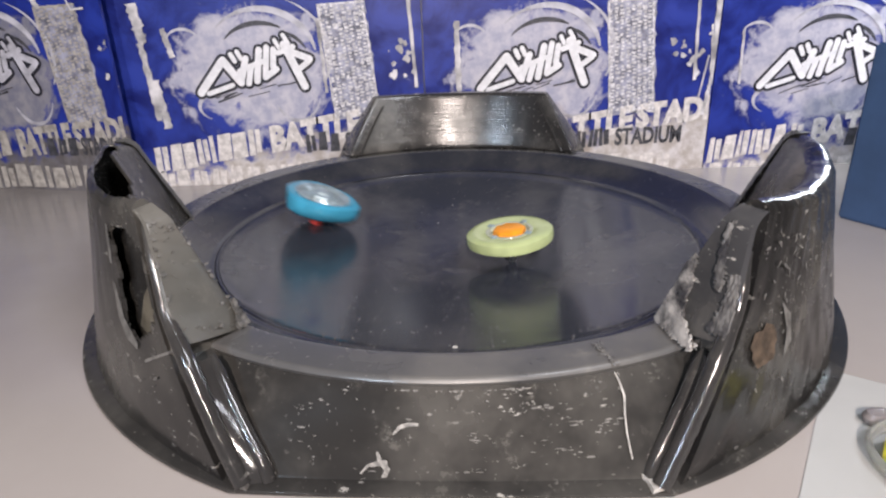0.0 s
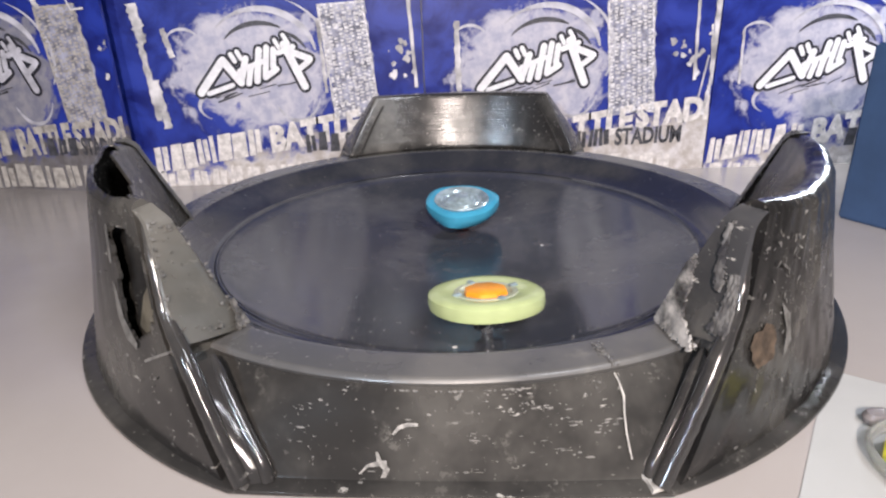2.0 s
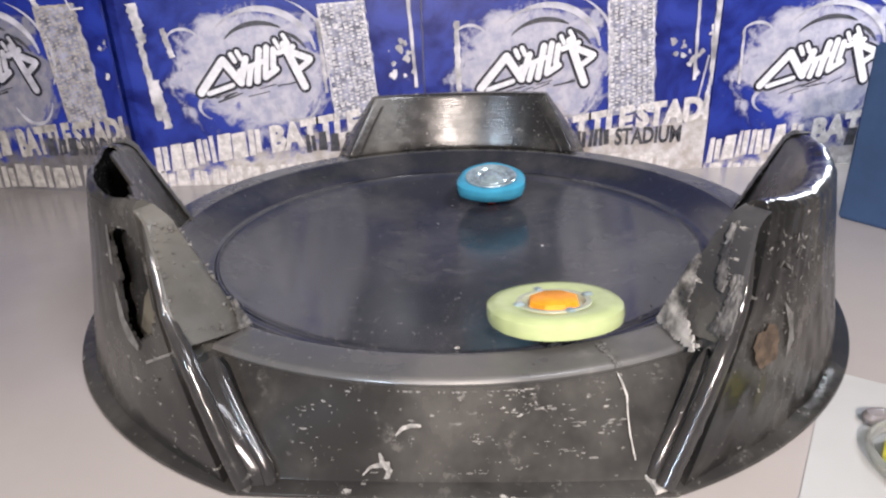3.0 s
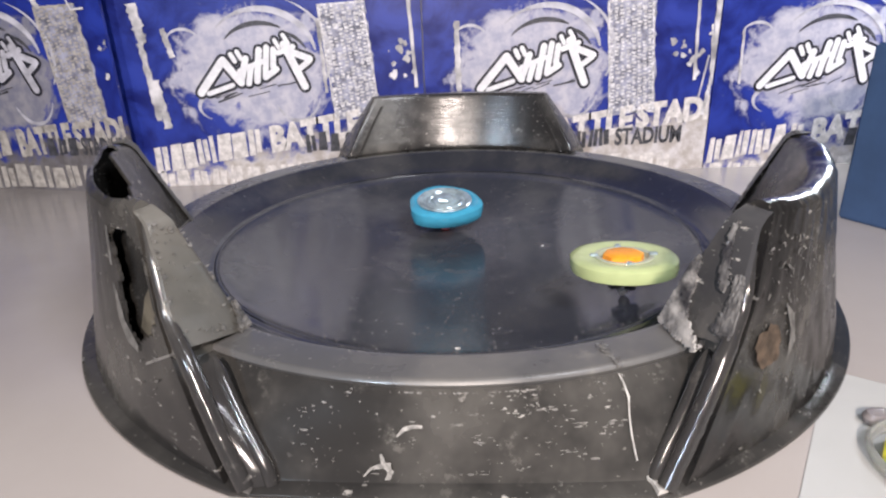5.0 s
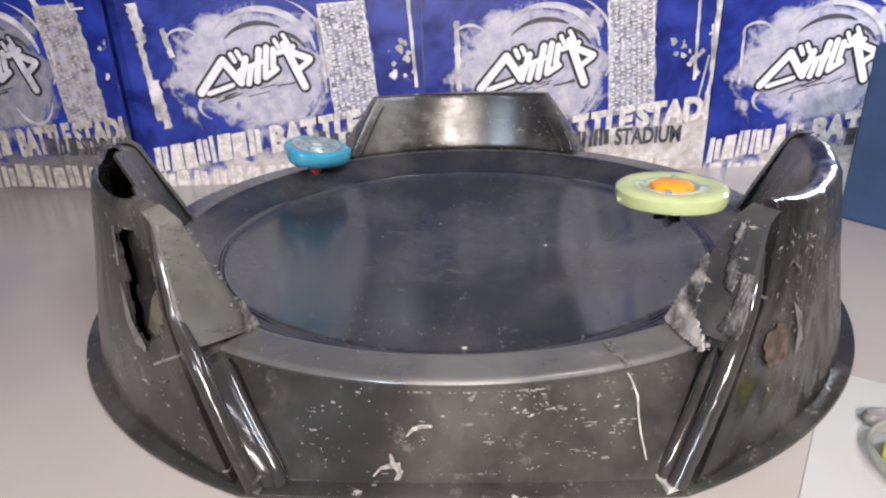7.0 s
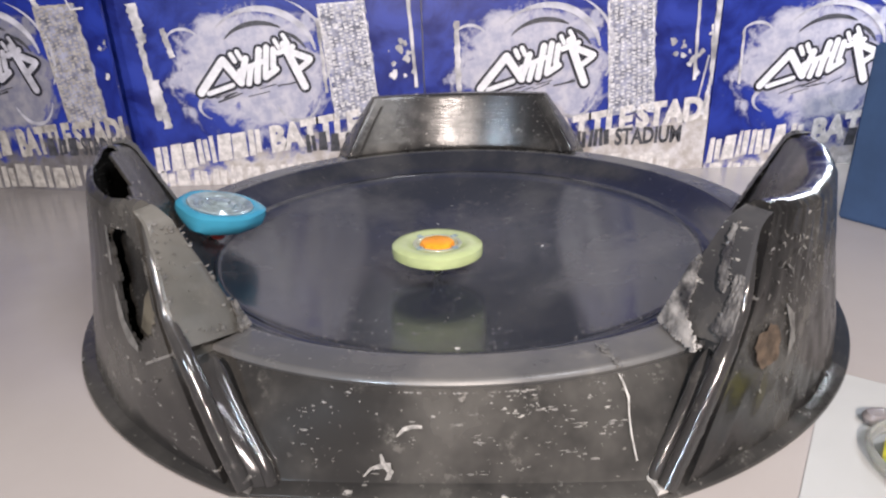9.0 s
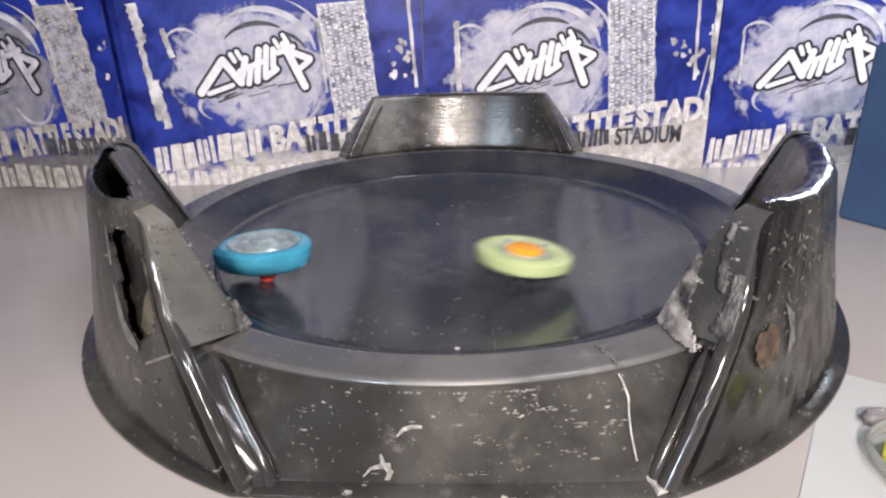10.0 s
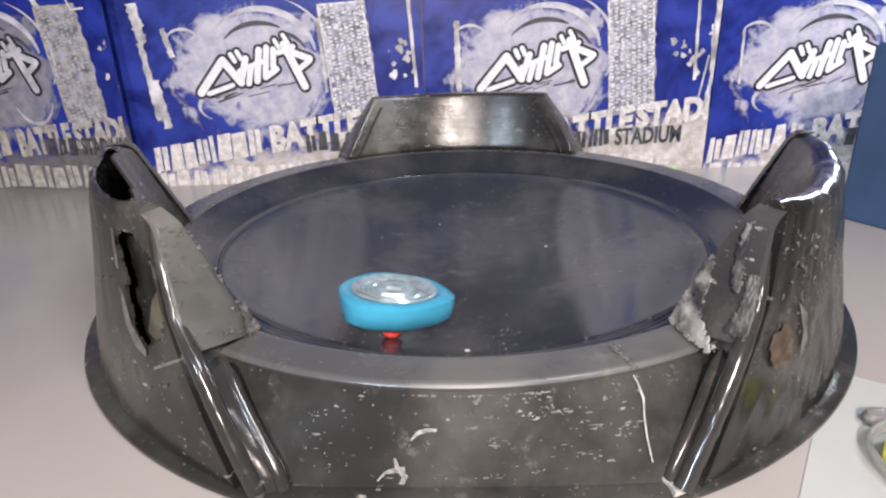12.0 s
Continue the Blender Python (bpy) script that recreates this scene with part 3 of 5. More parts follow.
def bars(bm, x, z, height, widths, slope, y, rnd, space=4):
    """Plain upright blocks of uneven shape in place of a trade word."""
    for w in widths:
        h, zz = height - rnd.uniform(-2, 3), z + rnd.uniform(-2, 2)
        lean, nip = rnd.uniform(-2, 3), rnd.uniform(0, 0.22)
        parted = rnd.uniform(0.42, 0.58) if w > 14 and rnd.random() < 0.6 else None

        def block(a0, a1, b0, b1, c0, c1):
            flat(bm, [(x + a * w + lean * b, zz - a * w * slope - b * h) for a, b in ((a0, b0), (a1, b0), (c1, b1), (c0, b1))], y)
        if parted:
            block(0, parted - 0.05, 0, 1, nip, parted - 0.05)
            block(parted + 0.06, 1, rnd.uniform(0, 0.12), rnd.uniform(0.86, 1), parted + 0.06, 1)
        else:
            block(0, 1, 0, 1, nip, 1 - nip * rnd.random())
        x += w + space
        z -= (w + space) * slope


STROKES = [(-100, 36, -52, -20, 12), (-52, -20, -24, 20, 12), (-86, 38, -40, 24, 7), (-36, -30, -30, -18, 7), (-24, -34, -18, -22, 7),
           (-10, -22, -22, 14, 10), (-24, 0, 8, -12, 8), (-2, -8, -10, 22, 9), (16, -36, 6, 18, 10), (4, -10, 26, -18, 7), (30, -40, 22, 12, 9), (22, 12, 44, -2, 9),
           (42, -36, 38, -6, 9), (46, -52, 52, -40, 6), (62, -60, 70, -46, 6), (50, -30, 78, -40, 8), (62, -44, 92, 30, 12), (76, -30, 106, -18, 10), (84, 0, 104, -14, 8)]


def card_panel(x0, x1, logo_x, logo_z, seed, tape):
    rnd = random.Random(seed)
    bm = bmesh.new()
    nx, nz = 12, 10
    grid = {}
    for face, y in ((0, 0.0), (1, 0.003)):
        for i in range(nx + 1):
            for k in range(nz + 1):
                x, z = x0 - logo_x + (x1 - x0) * i / nx, -logo_z + 0.235 * k / nz
                grid[face, i, k] = bm.verts.new((x, y, z))
    for i in range(nx):
        for k in range(nz):
            bm.faces.new([grid[0, a, b] for a, b in ((i, k), (i + 1, k), (i + 1, k + 1), (i, k + 1))])
            bm.faces.new([grid[1, a, b] for a, b in ((i, k), (i, k + 1), (i + 1, k + 1), (i + 1, k))])
    for i in range(nx):
        for k in (0, nz):
            bm.faces.new((grid[0, i, k], grid[0, i + 1, k], grid[1, i + 1, k], grid[1, i, k]))
    for k in range(nz):
        for i in (0, nx):
            bm.faces.new((grid[0, i, k], grid[1, i, k], grid[1, i, k + 1], grid[0, i, k + 1]))
    panel = part("panel", bm, M_PRINT_DIRTY_SHADED if seed == 11 else M_PRINT, SCREEN, smooth=False)
    panel.location = (logo_x, 0.204, logo_z)
    if seed == 11:      # the end panel stands a little forward and turns away
        panel.matrix_world = pose(-0.3919, 0.2117, logo_z, 0, 0, -12.5)
    left, right = (x0 - logo_x) / CM, (x1 - logo_x) / CM

    def sheet(name, draw, material, label=""):
        b = bmesh.new()
        draw(b)
        lo, hi = left + 2, right - 2
        for v in b.verts:
            v.co.x = min(max(v.co.x, lo * CM), hi * CM)
        return part(name, b, material, panel, label, smooth=False)

    # swirl and emblem
    for q in ((18, -20, 92, 78, 140, 8, 6, 15), (30, -24, 104, 92, 70, -28, 3, 10), (70, 30, 42, 56, -20, -150, 3, 9), (-70, 58, 30, 22, 250, 90, 3, 10), (-110, -52, 26, 18, 190, 20, 2, 7)):
        sheet("swirl", lambda b: arc(b, *q, -0.0004), M_INK_DULL, "white painted swirl")
    for q in ((18, -14, 74, 62, 142, 60, 6, 9), (20, -16, 78, 52, 60, 18, 8, 4)):
        sheet("dark_swirl", lambda b: arc(b, *q, -0.0006), M_INK_GREY, "dark brush stroke")
    for k in range(7):
        x = rnd.uniform(-70, 50)
        z = rnd.uniform(30, 46) - x * 0.12
        sheet("dark_swirl", lambda b: ragged(b, x, z, x + rnd.uniform(20, 45), z - rnd.uniform(6, 14), rnd.uniform(2, 4), -0.0006 - 0.00002 * k, rnd, 0.7, 4), M_INK_GREY, "dark brush stroke")
    for i, (x, z, p, q, w) in enumerate(STROKES):
        sheet("emblem_outline", lambda b: capsule(b, x * 0.93, z * 0.93, p * 0.93, q * 0.93, w + 10, -0.0008 - 0.00001 * i), M_INK_BLACK, "black emblem outline")
        # the end panel takes the duller white, painting in its dimmer light
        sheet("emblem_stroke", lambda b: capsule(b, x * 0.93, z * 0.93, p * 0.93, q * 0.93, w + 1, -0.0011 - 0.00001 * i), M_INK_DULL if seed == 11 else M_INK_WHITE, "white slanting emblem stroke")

    # tyre track: a pale worn band with rows of tread blocks
    sheet("tread_band", lambda b: ragged(b, 158, -102, 174, 84, 84, -0.0003, rnd, 0.16, 22), M_INK_TREAD, "grey worn tyre-track band")

    def track(b):
        for c in range(8):
            for r in range(32):
                if rnd.random() < 0.10:
                    continue
                x = 120 + c * 9.4 + r * 0.5 + rnd.uniform(-1, 1)
                z = -100 + r * 5.7 + rnd.uniform(-1, 1) + (c % 2) * 2.8
                w, h = rnd.uniform(5, 8.6), rnd.uniform(2.6, 4.6)
                flat(b, ((x, z), (x + w, z + rnd.uniform(-1, 1)), (x + w - rnd.uniform(0, 2), z + h), (x + rnd.uniform(-1, 1), z + h)), -0.0005 - 0.00001 * rnd.random())
        ragged(b, 120, -98, 134, 84, 5, -0.0006, rnd, 0.5, 20)
        ragged(b, 194, -98, 210, 84, 5, -0.0006, rnd, 0.6, 20)
        ragged(b, 118, -100, 196, -104, 5, -0.0006, rnd, 0.5, 12)
    sheet("tyre_track", track, M_INK_DIRTY_SHADED if seed == 11 else M_INK_TRACK, "pale tyre-track print")

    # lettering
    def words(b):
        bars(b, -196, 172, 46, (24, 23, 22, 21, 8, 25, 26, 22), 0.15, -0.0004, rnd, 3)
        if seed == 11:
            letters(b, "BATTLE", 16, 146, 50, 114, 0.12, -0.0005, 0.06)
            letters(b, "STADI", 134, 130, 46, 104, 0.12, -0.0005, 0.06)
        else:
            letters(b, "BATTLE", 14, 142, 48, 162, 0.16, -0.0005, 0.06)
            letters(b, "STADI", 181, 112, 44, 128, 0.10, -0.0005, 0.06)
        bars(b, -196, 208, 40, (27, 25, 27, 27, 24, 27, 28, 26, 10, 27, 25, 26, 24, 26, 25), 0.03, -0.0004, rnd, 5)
    sheet("lettering", words, M_INK_DIRTY_SHADED if seed == 11 else M_INK_CREAM, "cream block lettering")

    def small_words(b):
        bars(b, 76, 142, 31, (18, 16, 18), 0.02, -0.0009, rnd, 4)
        letters(b, "STADIUM", 146, 140, 31, 92 if seed == 11 else 118, 0.02, -0.0009, 0.035)
    sheet("small_lettering", small_words, M_INK_GREY, "worn dark lettering")

    # tape, torn card and flakes
    for k, (a0, b0, a1, b1, w) in enumerate(tape):
        sheet("torn_tape", lambda b: ragged(b, a0, b0, a1, b1, w, -0.0014 - 0.00004 * k, rnd, 0.5, 16), M_TAPE, "torn white tape")

    def flakes(b):
        for k in range(16):
            x, z = rnd.uniform(225, 300), rnd.uniform(-50, 20)
            s = rnd.uniform(1.5, 7)
            flat(b, [(x + s * rnd.uniform(0.5, 1.2) * math.cos(q), z + s * rnd.uniform(0.5, 1.4) * math.sin(q)) for q in (0, 1, 2, 3, 4, 5)], -0.0012 - 0.00002 * k)
    if right > 240:
        tagged(sheet("flaked_card", flakes, M_TAPE, "flaked white card"), kind="stuff")
    return panel


TAPE_LONG = [(-132, -78, -130, 36, 13), (268, -130, 276, 30, 7), (300, -118, 318, 40, 8), (262, -118, 300, -128, 7), (296, -60, 304, 20, 5)]
TAPE_WIDE = [(-182, -112, -176, -50, 24), (-180, -50, -172, 78, 14), (-168, 10, -160, 92, 18), (-140, -72, -130, -26, 12), (118, -80, 122, 40, 8), (268, -125, 276, 36, 7),
             (318, -118, 322, 36, 7), (270, -110, 296, -120, 9)]
TAPE_JOINT = [(120, -122, 130, -98, 14), (178, -140, 190, -96, 4), (190, -96, 214, -98, 4)]
TAPE_EDGE = [(303, -118, 306, 20, 14), (306, 20, 296, 90, 8), (-134, -60, -130, 30, 6), (296, -10, 286, 60, 4)]
card_panel(-0.545, -0.2735, -0.395, 0.1030, 11, TAPE_JOINT)
card_panel(-0.3000, -0.020, -0.1649, 0.0984, 12, TAPE_WIDE)
card_panel(-0.019, 0.231, 0.0756, 0.0939, 13, TAPE_LONG + TAPE_EDGE)
card_panel(0.232, 0.415, 0.3187, 0.0889, 14, TAPE_EDGE)

# ---------------------------------------------------------------- wear on the arena


def wall_mark(name, rows, material, label=""):
    """A strip on the outer wall. rows: angle in degrees, height, width."""
    bm = bmesh.new()
    prev = None
    for i, (a, z, w) in enumerate(rows):
        p, q = rows[max(0, i - 1)], rows[min(len(rows) - 1, i + 1)]
        d = Vector((radians(q[0] - p[0]) * 0.18, q[1] - p[1]))
        d = d.normalized() if d.length > 0 else Vector((1, 0))
        pair = []
        for s in (-1, 1):
            aa, zz = a + math.degrees(-d.y * w / 2 * s / 0.18), min(max(z + d.x * w / 2 * s, 0.0042), 0.0322)
            pair.append(bm.verts.new(polar(wall_r(radians(aa), zz) + 0.0009, aa, zz + 0.0003)))
        if prev:
            bm.faces.new((prev[0], prev[1], pair[1], pair[0]))
        prev = pair
    return part(name, bm, material, STAD, label)


def fleck_cluster(a, z, spread, count, seed):
    """A patch of tiny chips in the outer wall's skin."""
    bm = bmesh.new()
    rnd = random.Random(seed)
    for k in range(count):
        ca, cz = a + rnd.gauss(0, 0.5) * spread, min(max(z + rnd.gauss(0, 0.5) * spread * 0.0016, 0.006), 0.031)
        w, h = 0.06 + 0.55 * rnd.random() ** 2.5, rnd.uniform(0.00010, 0.00042)
        ring = []
        for t in range(6):
            aa, zz = ca + w * math.cos(t * 1.047) * rnd.uniform(0.5, 1.2), cz + h * math.sin(t * 1.047) * rnd.uniform(0.5, 1.3)
            ring.append(bm.verts.new(polar(wall_r(radians(aa), zz) + 0.0005, aa, zz + 0.0002)))
        bm.faces.new(ring)
    return tagged(part("chipped_skin", bm, M_CHIP, STAD, "cluster of pale chips"), kind="stuff")


wall_mark("crack", [(286.17, 0.0314, 0.0004), (285.66, 0.0344, 0.0005), (285.94, 0.0299, 0.0007), (286.12, 0.0257, 0.0008), (285.73, 0.0213, 0.0005), (285.51, 0.0160, 0.0005), (285.50, 0.0113, 0.0005), (285.53, 0.0087, 0.0004)], M_TORN, "pale crack down the wall")
wall_mark("scuff", [(261.52, 0.0179, 0.0005), (262.22, 0.0202, 0.0013), (263.17, 0.0211, 0.0013), (264.18, 0.0211, 0.0009)], M_SCUFF, "pale scuff")
fleck_cluster(262.12, 0.0165, 1.5, 8, 98)
wall_mark("scuff", [(258.21, 0.0052, 0.0004), (258.94, 0.0078, 0.0009), (259.70, 0.0085, 0.0016), (260.97, 0.0090, 0.0018)], M_SCUFF, "pale scuff")
wall_mark("scuff", [(259.91, 0.0125, 0.0007), (260.15, 0.0098, 0.0016), (260.97, 0.0068, 0.0021), (260.62, 0.0037, 0.0018), (260.16, 0.0010, 0.0007)], M_SCUFF, "pale scuff")
fleck_cluster(270.18, 0.0166, 1.5, 8, 101)
fleck_cluster(267.84, 0.0313, 1.5, 8, 102)
fleck_cluster(276.06, 0.0253, 1.5, 8, 103)
fleck_cluster(279.65, 0.0209, 1.5, 8, 104)
fleck_cluster(280.09, 0.0122, 1.5, 8, 105)
fleck_cluster(251.50, 0.0242, 1.5, 8, 106)
fleck_cluster(283.93, 0.0184, 1.5, 8, 107)
fleck_cluster(261.71, 0.0328, 1.5, 8, 108)
fleck_cluster(274.82, 0.0301, 1.5, 8, 109)
fleck_cluster(273.29, 0.0297, 4.0, 15, 0)
fleck_cluster(269.08, 0.0285, 4.0, 13, 1)
fleck_cluster(278.02, 0.0263, 3.0, 11, 2)
fleck_cluster(256.25, 0.0290, 3.0, 9, 3)
fleck_cluster(250.43, 0.0178, 3.0, 7, 4)
fleck_cluster(264.89, 0.0252, 3.0, 8, 5)
fleck_cluster(276.40, 0.0126, 3.0, 7, 6)
fleck_cluster(270.59, 0.0058, 3.0, 6, 7)
fleck_cluster(282.54, 0.0288, 2.0, 6, 8)
fleck_cluster(253.23, 0.0085, 3.0, 7, 9)
fleck_cluster(283.57, 0.0176, 2.0, 7, 10)
fleck_cluster(261.24, 0.0004, 3.0, 6, 11)


def end_patch(name, centre, side, pts, material, label=""):
    """Torn, roughened skin on a tower's end plate. pts: height and share of the way from the inner to the outer edge."""
    bm = bmesh.new()
    out = end_out(centre, side)
    ring = [(b, a) for a, b in pts]
    z0, s0 = min(a for a, b in pts), min(b for a, b in pts)
    nz, ns = 44, 44
    dz, ds = (max(a for a, b in pts) - z0) / nz, (max(b for a, b in pts) - s0) / ns
    made = {}

    def vert(k, i):
        if (k, i) not in made:
            z, f = z0 + k * dz, s0 + i * ds
            zi = max(z, 0.034)
            p = polar(inner_r(zi), centre + side * half_in(zi, True, centre == 207), z).lerp(polar(outer_r(z, 1), centre + side * half_out(z, True), z), f)
            made[k, i] = bm.verts.new(p + out * (0.0039 + 0.0007 * jag(k * 0.035, i * 0.12)))
        return made[k, i]
    for k in range(nz):
        for i in range(ns):
            if inside(ring, s0 + (i + 0.5) * ds + 0.07 * jag(k * 0.12, 3.0), z0 + (k + 0.5) * dz + 0.003 * jag(i * 0.1, 8.0)):
                bm.faces.new([vert(a, b) for a, b in ((k, i), (k, i + 1), (k + 1, i + 1), (k + 1, i))])
    bmesh.ops.recalc_face_normals(bm, faces=bm.faces)
    bmesh.ops.solidify(bm, geom=bm.faces[:], thickness=0.0008)
    return part(name, bm, material, STAD, label)


def torn_field(centre, side, pts, count, seed, material=None):
    """Raised whitened flakes and crumbs over a patch of a tower's end plate."""
    bm = bmesh.new()
    rnd = random.Random(seed)
    out = end_out(centre, side)
    zs, ss = [p[0] for p in pts], [p[1] for p in pts]
    made = 0
    while made < count:
        z, s = rnd.uniform(min(zs), max(zs)), rnd.uniform(min(ss), max(ss))
        if not inside([(b, a) for a, b in pts], s, z):
            continue
        made += 1
        zi = max(z, 0.034)
        p = polar(inner_r(zi), centre + side * half_in(zi, True, centre == 207), z).lerp(polar(outer_r(z, 1), centre + side * half_out(z, True), z), s) + out * rnd.uniform(0.0036, 0.0040)
        size = 0.0002 + 0.0009 * rnd.random() ** 3
        lean = Matrix.Translation(p) @ (out + Vector((rnd.gauss(0, 0.12), rnd.gauss(0, 0.12), rnd.gauss(0, 0.12)))).to_track_quat("Z", "Y").to_matrix().to_4x4()
        n = 7
        top = [bm.verts.new(lean @ Vector((size * rnd.uniform(0.5, 1.2) * math.cos(6.283 * k / n), size * 0.7 * rnd.uniform(0.4, 1.2) * math.sin(6.283 * k / n), rnd.uniform(0, 0.0002)))) for k in range(n)]
        low = [bm.verts.new(v.co - out * 0.0006) for v in top]
        bm.faces.new(top)
        for k in range(n):
            bm.faces.new((top[k], low[k], low[(k + 1) % n], top[(k + 1) % n]))
    return tagged(part("torn_skin", bm, material or M_TORN_GREY, STAD, "whitened torn plastic flakes", smooth=False), kind="stuff")


def outer_patch(name, centre, pts, material, label="", proud=0.0009):
    """A flake on a tower's outer face. pts: degrees from its middle and height."""
    bm = bmesh.new()
    ring = [bm.verts.new(polar(outer_r(z, d / outer_half(z)) + proud, centre + d, z)) for d, z in pts]
    mid = bm.verts.new(sum((v.co for v in ring), Vector()) / len(ring))
    for p, q in zip(ring, ring[1:] + ring[:1]):
        bm.faces.new((p, q, mid))
    return part(name, bm, material, STAD, label, smooth=False)


TORN_CORNER = [(0.034, -0.04), (0.040, -0.06), (0.046, -0.07), (0.053, -0.06), (0.062, -0.05), (0.062, 0.10), (0.054, 0.20), (0.047, 0.26), (0.043, 0.30), (0.040, 0.45), (0.037, 0.72), (0.035, 0.50)]
end_patch("torn_edge", 327, -1, TORN_CORNER, M_WHITENED, "torn whitened plastic edge")
torn_field(327, -1, TORN_CORNER, 90, 21, M_TORN)
torn_field(327, -1, [(0.046, -0.06), (0.064, -0.05), (0.062, 0.08), (0.050, 0.16)], 90, 22)
end_patch("torn_edge", 327, -1, [(0.044, 0.70), (0.052, 0.78), (0.062, 0.80), (0.063, 0.98), (0.052, 1.0), (0.045, 1.0)], M_WHITENED_DULL, "scuffed corner")
end_patch("torn_edge", 327, -1, [(0.056, 0.66), (0.062, 0.50), (0.070, 0.38), (0.077, 0.34), (0.078, 0.46), (0.071, 0.52), (0.064, 0.64), (0.058, 0.76)], M_WHITENED_DULL, "scuffed scrape")
torn_field(207, 1, [(0.034, -0.05), (0.080, -0.05), (0.080, 0.0), (0.034, 0.05)], 34, 25)
torn_field(207, 1, [(0.034, 0.0), (0.046, 0.85), (0.049, 0.85), (0.038, 0.0)], 24, 26)
torn_field(207, 1, [(0.074, 0.0), (0.083, 0.0), (0.083, 1.0), (0.074, 1.0)], 16, 27)
torn_field(207, 1, [(0.042, 0.90), (0.082, 0.85), (0.082, 1.0), (0.044, 1.0)], 26, 28)
torn_field(207, 1, [(0.040, 0.1), (0.078, 0.1), (0.078, 0.9), (0.046, 0.9)], 12, 29)
end_patch("torn_edge", 207, 1, [(0.034, -0.05), (0.040, -0.07), (0.046, -0.06), (0.045, 0.03), (0.041, 0.02), (0.038, 0.09), (0.035, 0.16)], M_TORN_GREY, "crumbled edge")


def lining(centre, d0, d1, material):
    """A backing panel added behind a tower's broken skin so that the hole isn't black."""
    bm = bmesh.new()
    rows = []
    for k in range(9):
        z = 0.030 + 0.049 * k / 8
        rows.append([bm.verts.new(polar(outer_r(z) - 0.0060 - 0.002 * jag(i * 0.2, k * 0.5) - h, centre + d0 + (d1 - d0) * i / 10, z)) for h in (0.0, 0.0012) for i in range(11)])
    for p, q in zip(rows, rows[1:]):
        for i in range(10):
            bm.faces.new((p[i], p[i + 1], q[i + 1], q[i]))
            bm.faces.new((p[11 + i], q[11 + i], q[12 + i], p[12 + i]))
    return part("hole_backing", bm, material, STAD, "added backing panel behind the broken skin")


lining(207, 10, 24.5, M_TOWER)
chip = random.Random(5)
outer_patch("broken_patch", 327, [(-26.0 + 2.4 * q * math.cos(t), 0.0375 + 0.0078 * q * math.sin(t)) for t, q in ((2 * math.pi * k / 22, chip.uniform(0.78, 1.08)) for k in range(22))], M_HOLE, "dark brown broken flake", 0.0014)
outer_patch("broken_patch", 207, [(21.4, 0.0395), (22.6, 0.0520), (24.4, 0.0590), (27.2, 0.0520), (27.0, 0.0430), (24.2, 0.0368)], M_TAN, "pale brown inner web", -0.0045)
for pts in ([(16.2, 0.0760), (16.9, 0.0760), (17.6, 0.0690), (18.2, 0.0622), (17.5, 0.0620), (16.8, 0.0680)],
            [(18.0, 0.0560), (19.0, 0.0540), (20.0, 0.0480), (21.3, 0.0410), (24.2, 0.0375), (24.0, 0.0350), (21.6, 0.0365), (19.4, 0.0430)],
            [(25.6, 0.0330), (31.6, 0.0432), (31.6, 0.0422), (25.7, 0.0320)]):
    outer_patch("torn_lip", 207, pts, M_TORN_GREY, "pale torn lip of the broken skin")
outer_patch("torn_lip", 327, [(-22.6, 0.0500), (-20.8, 0.0440), (-20.6, 0.0340), (-22.4, 0.0290), (-21.4, 0.0345), (-21.6, 0.0430)], M_TORN_GREY, "pale scraped ridge", 0.0014)


def torn_scuffs(centre, d0, d1, z0, z1, count, seed):
    """Small pale scrapes and nicks scattered over a tower's outer skin."""
    bm = bmesh.new()
    rnd = random.Random(seed)
    for k in range(count):
        cd, cz, turn, size = rnd.uniform(d0, d1), rnd.uniform(z0, z1), rnd.uniform(0, 3.1), 0.0003 + 0.0015 * rnd.random() ** 3
        if centre == 207 and inside(HOLE, cd, cz):
            continue
        ring = []
        for t in range(7):
            a, b = size * math.cos(t * 0.898) * rnd.uniform(0.5, 1.3), size * 0.38 * math.sin(t * 0.898) * rnd.uniform(0.4, 1.4)
            dd = cd + math.degrees((a * math.cos(turn) - b * math.sin(turn)) / 0.18)
            zz = cz + a * math.sin(turn) + b * math.cos(turn)
            ring.append(bm.verts.new(polar(outer_r(zz, dd / outer_half(zz)) + 0.0010, centre + dd, zz)))
        bm.faces.new(ring)
    tagged(part("scraped_skin", bm, M_TORN_GREY, STAD, "scattered pale scrapes and nicks", smooth=False), kind="stuff")


def ledge_chips(count, seed):
    """Splintered plastic where the crack runs up over the ledge."""
    bm = bmesh.new()
    rnd = random.Random(seed)
    for k in range(count):
        r = rnd.uniform(0.1575, 0.1735)
        a, s = 286.0 + (r - 0.165) * -30 + rnd.gauss(0, 0.35), 0.0003 + 0.0013 * rnd.random() ** 2
        p = polar(r, a, min(0.0349, 0.0349 - max(0, r - 0.1715) * 0.9) + 0.0002)
        ring = [bm.verts.new(p + Vector((s * rnd.uniform(0.4, 1.2) * math.cos(t), s * rnd.uniform(0.4, 1.3) * math.sin(t), rnd.uniform(0, 0.0006)))) for t in range(6)]
        bm.faces.new(ring)
    tagged(part("chipped_ledge", bm, M_TORN_GREY, STAD, "splintered pale chips on the ledge", smooth=False), kind="stuff")


ledge_chips(34, 15)


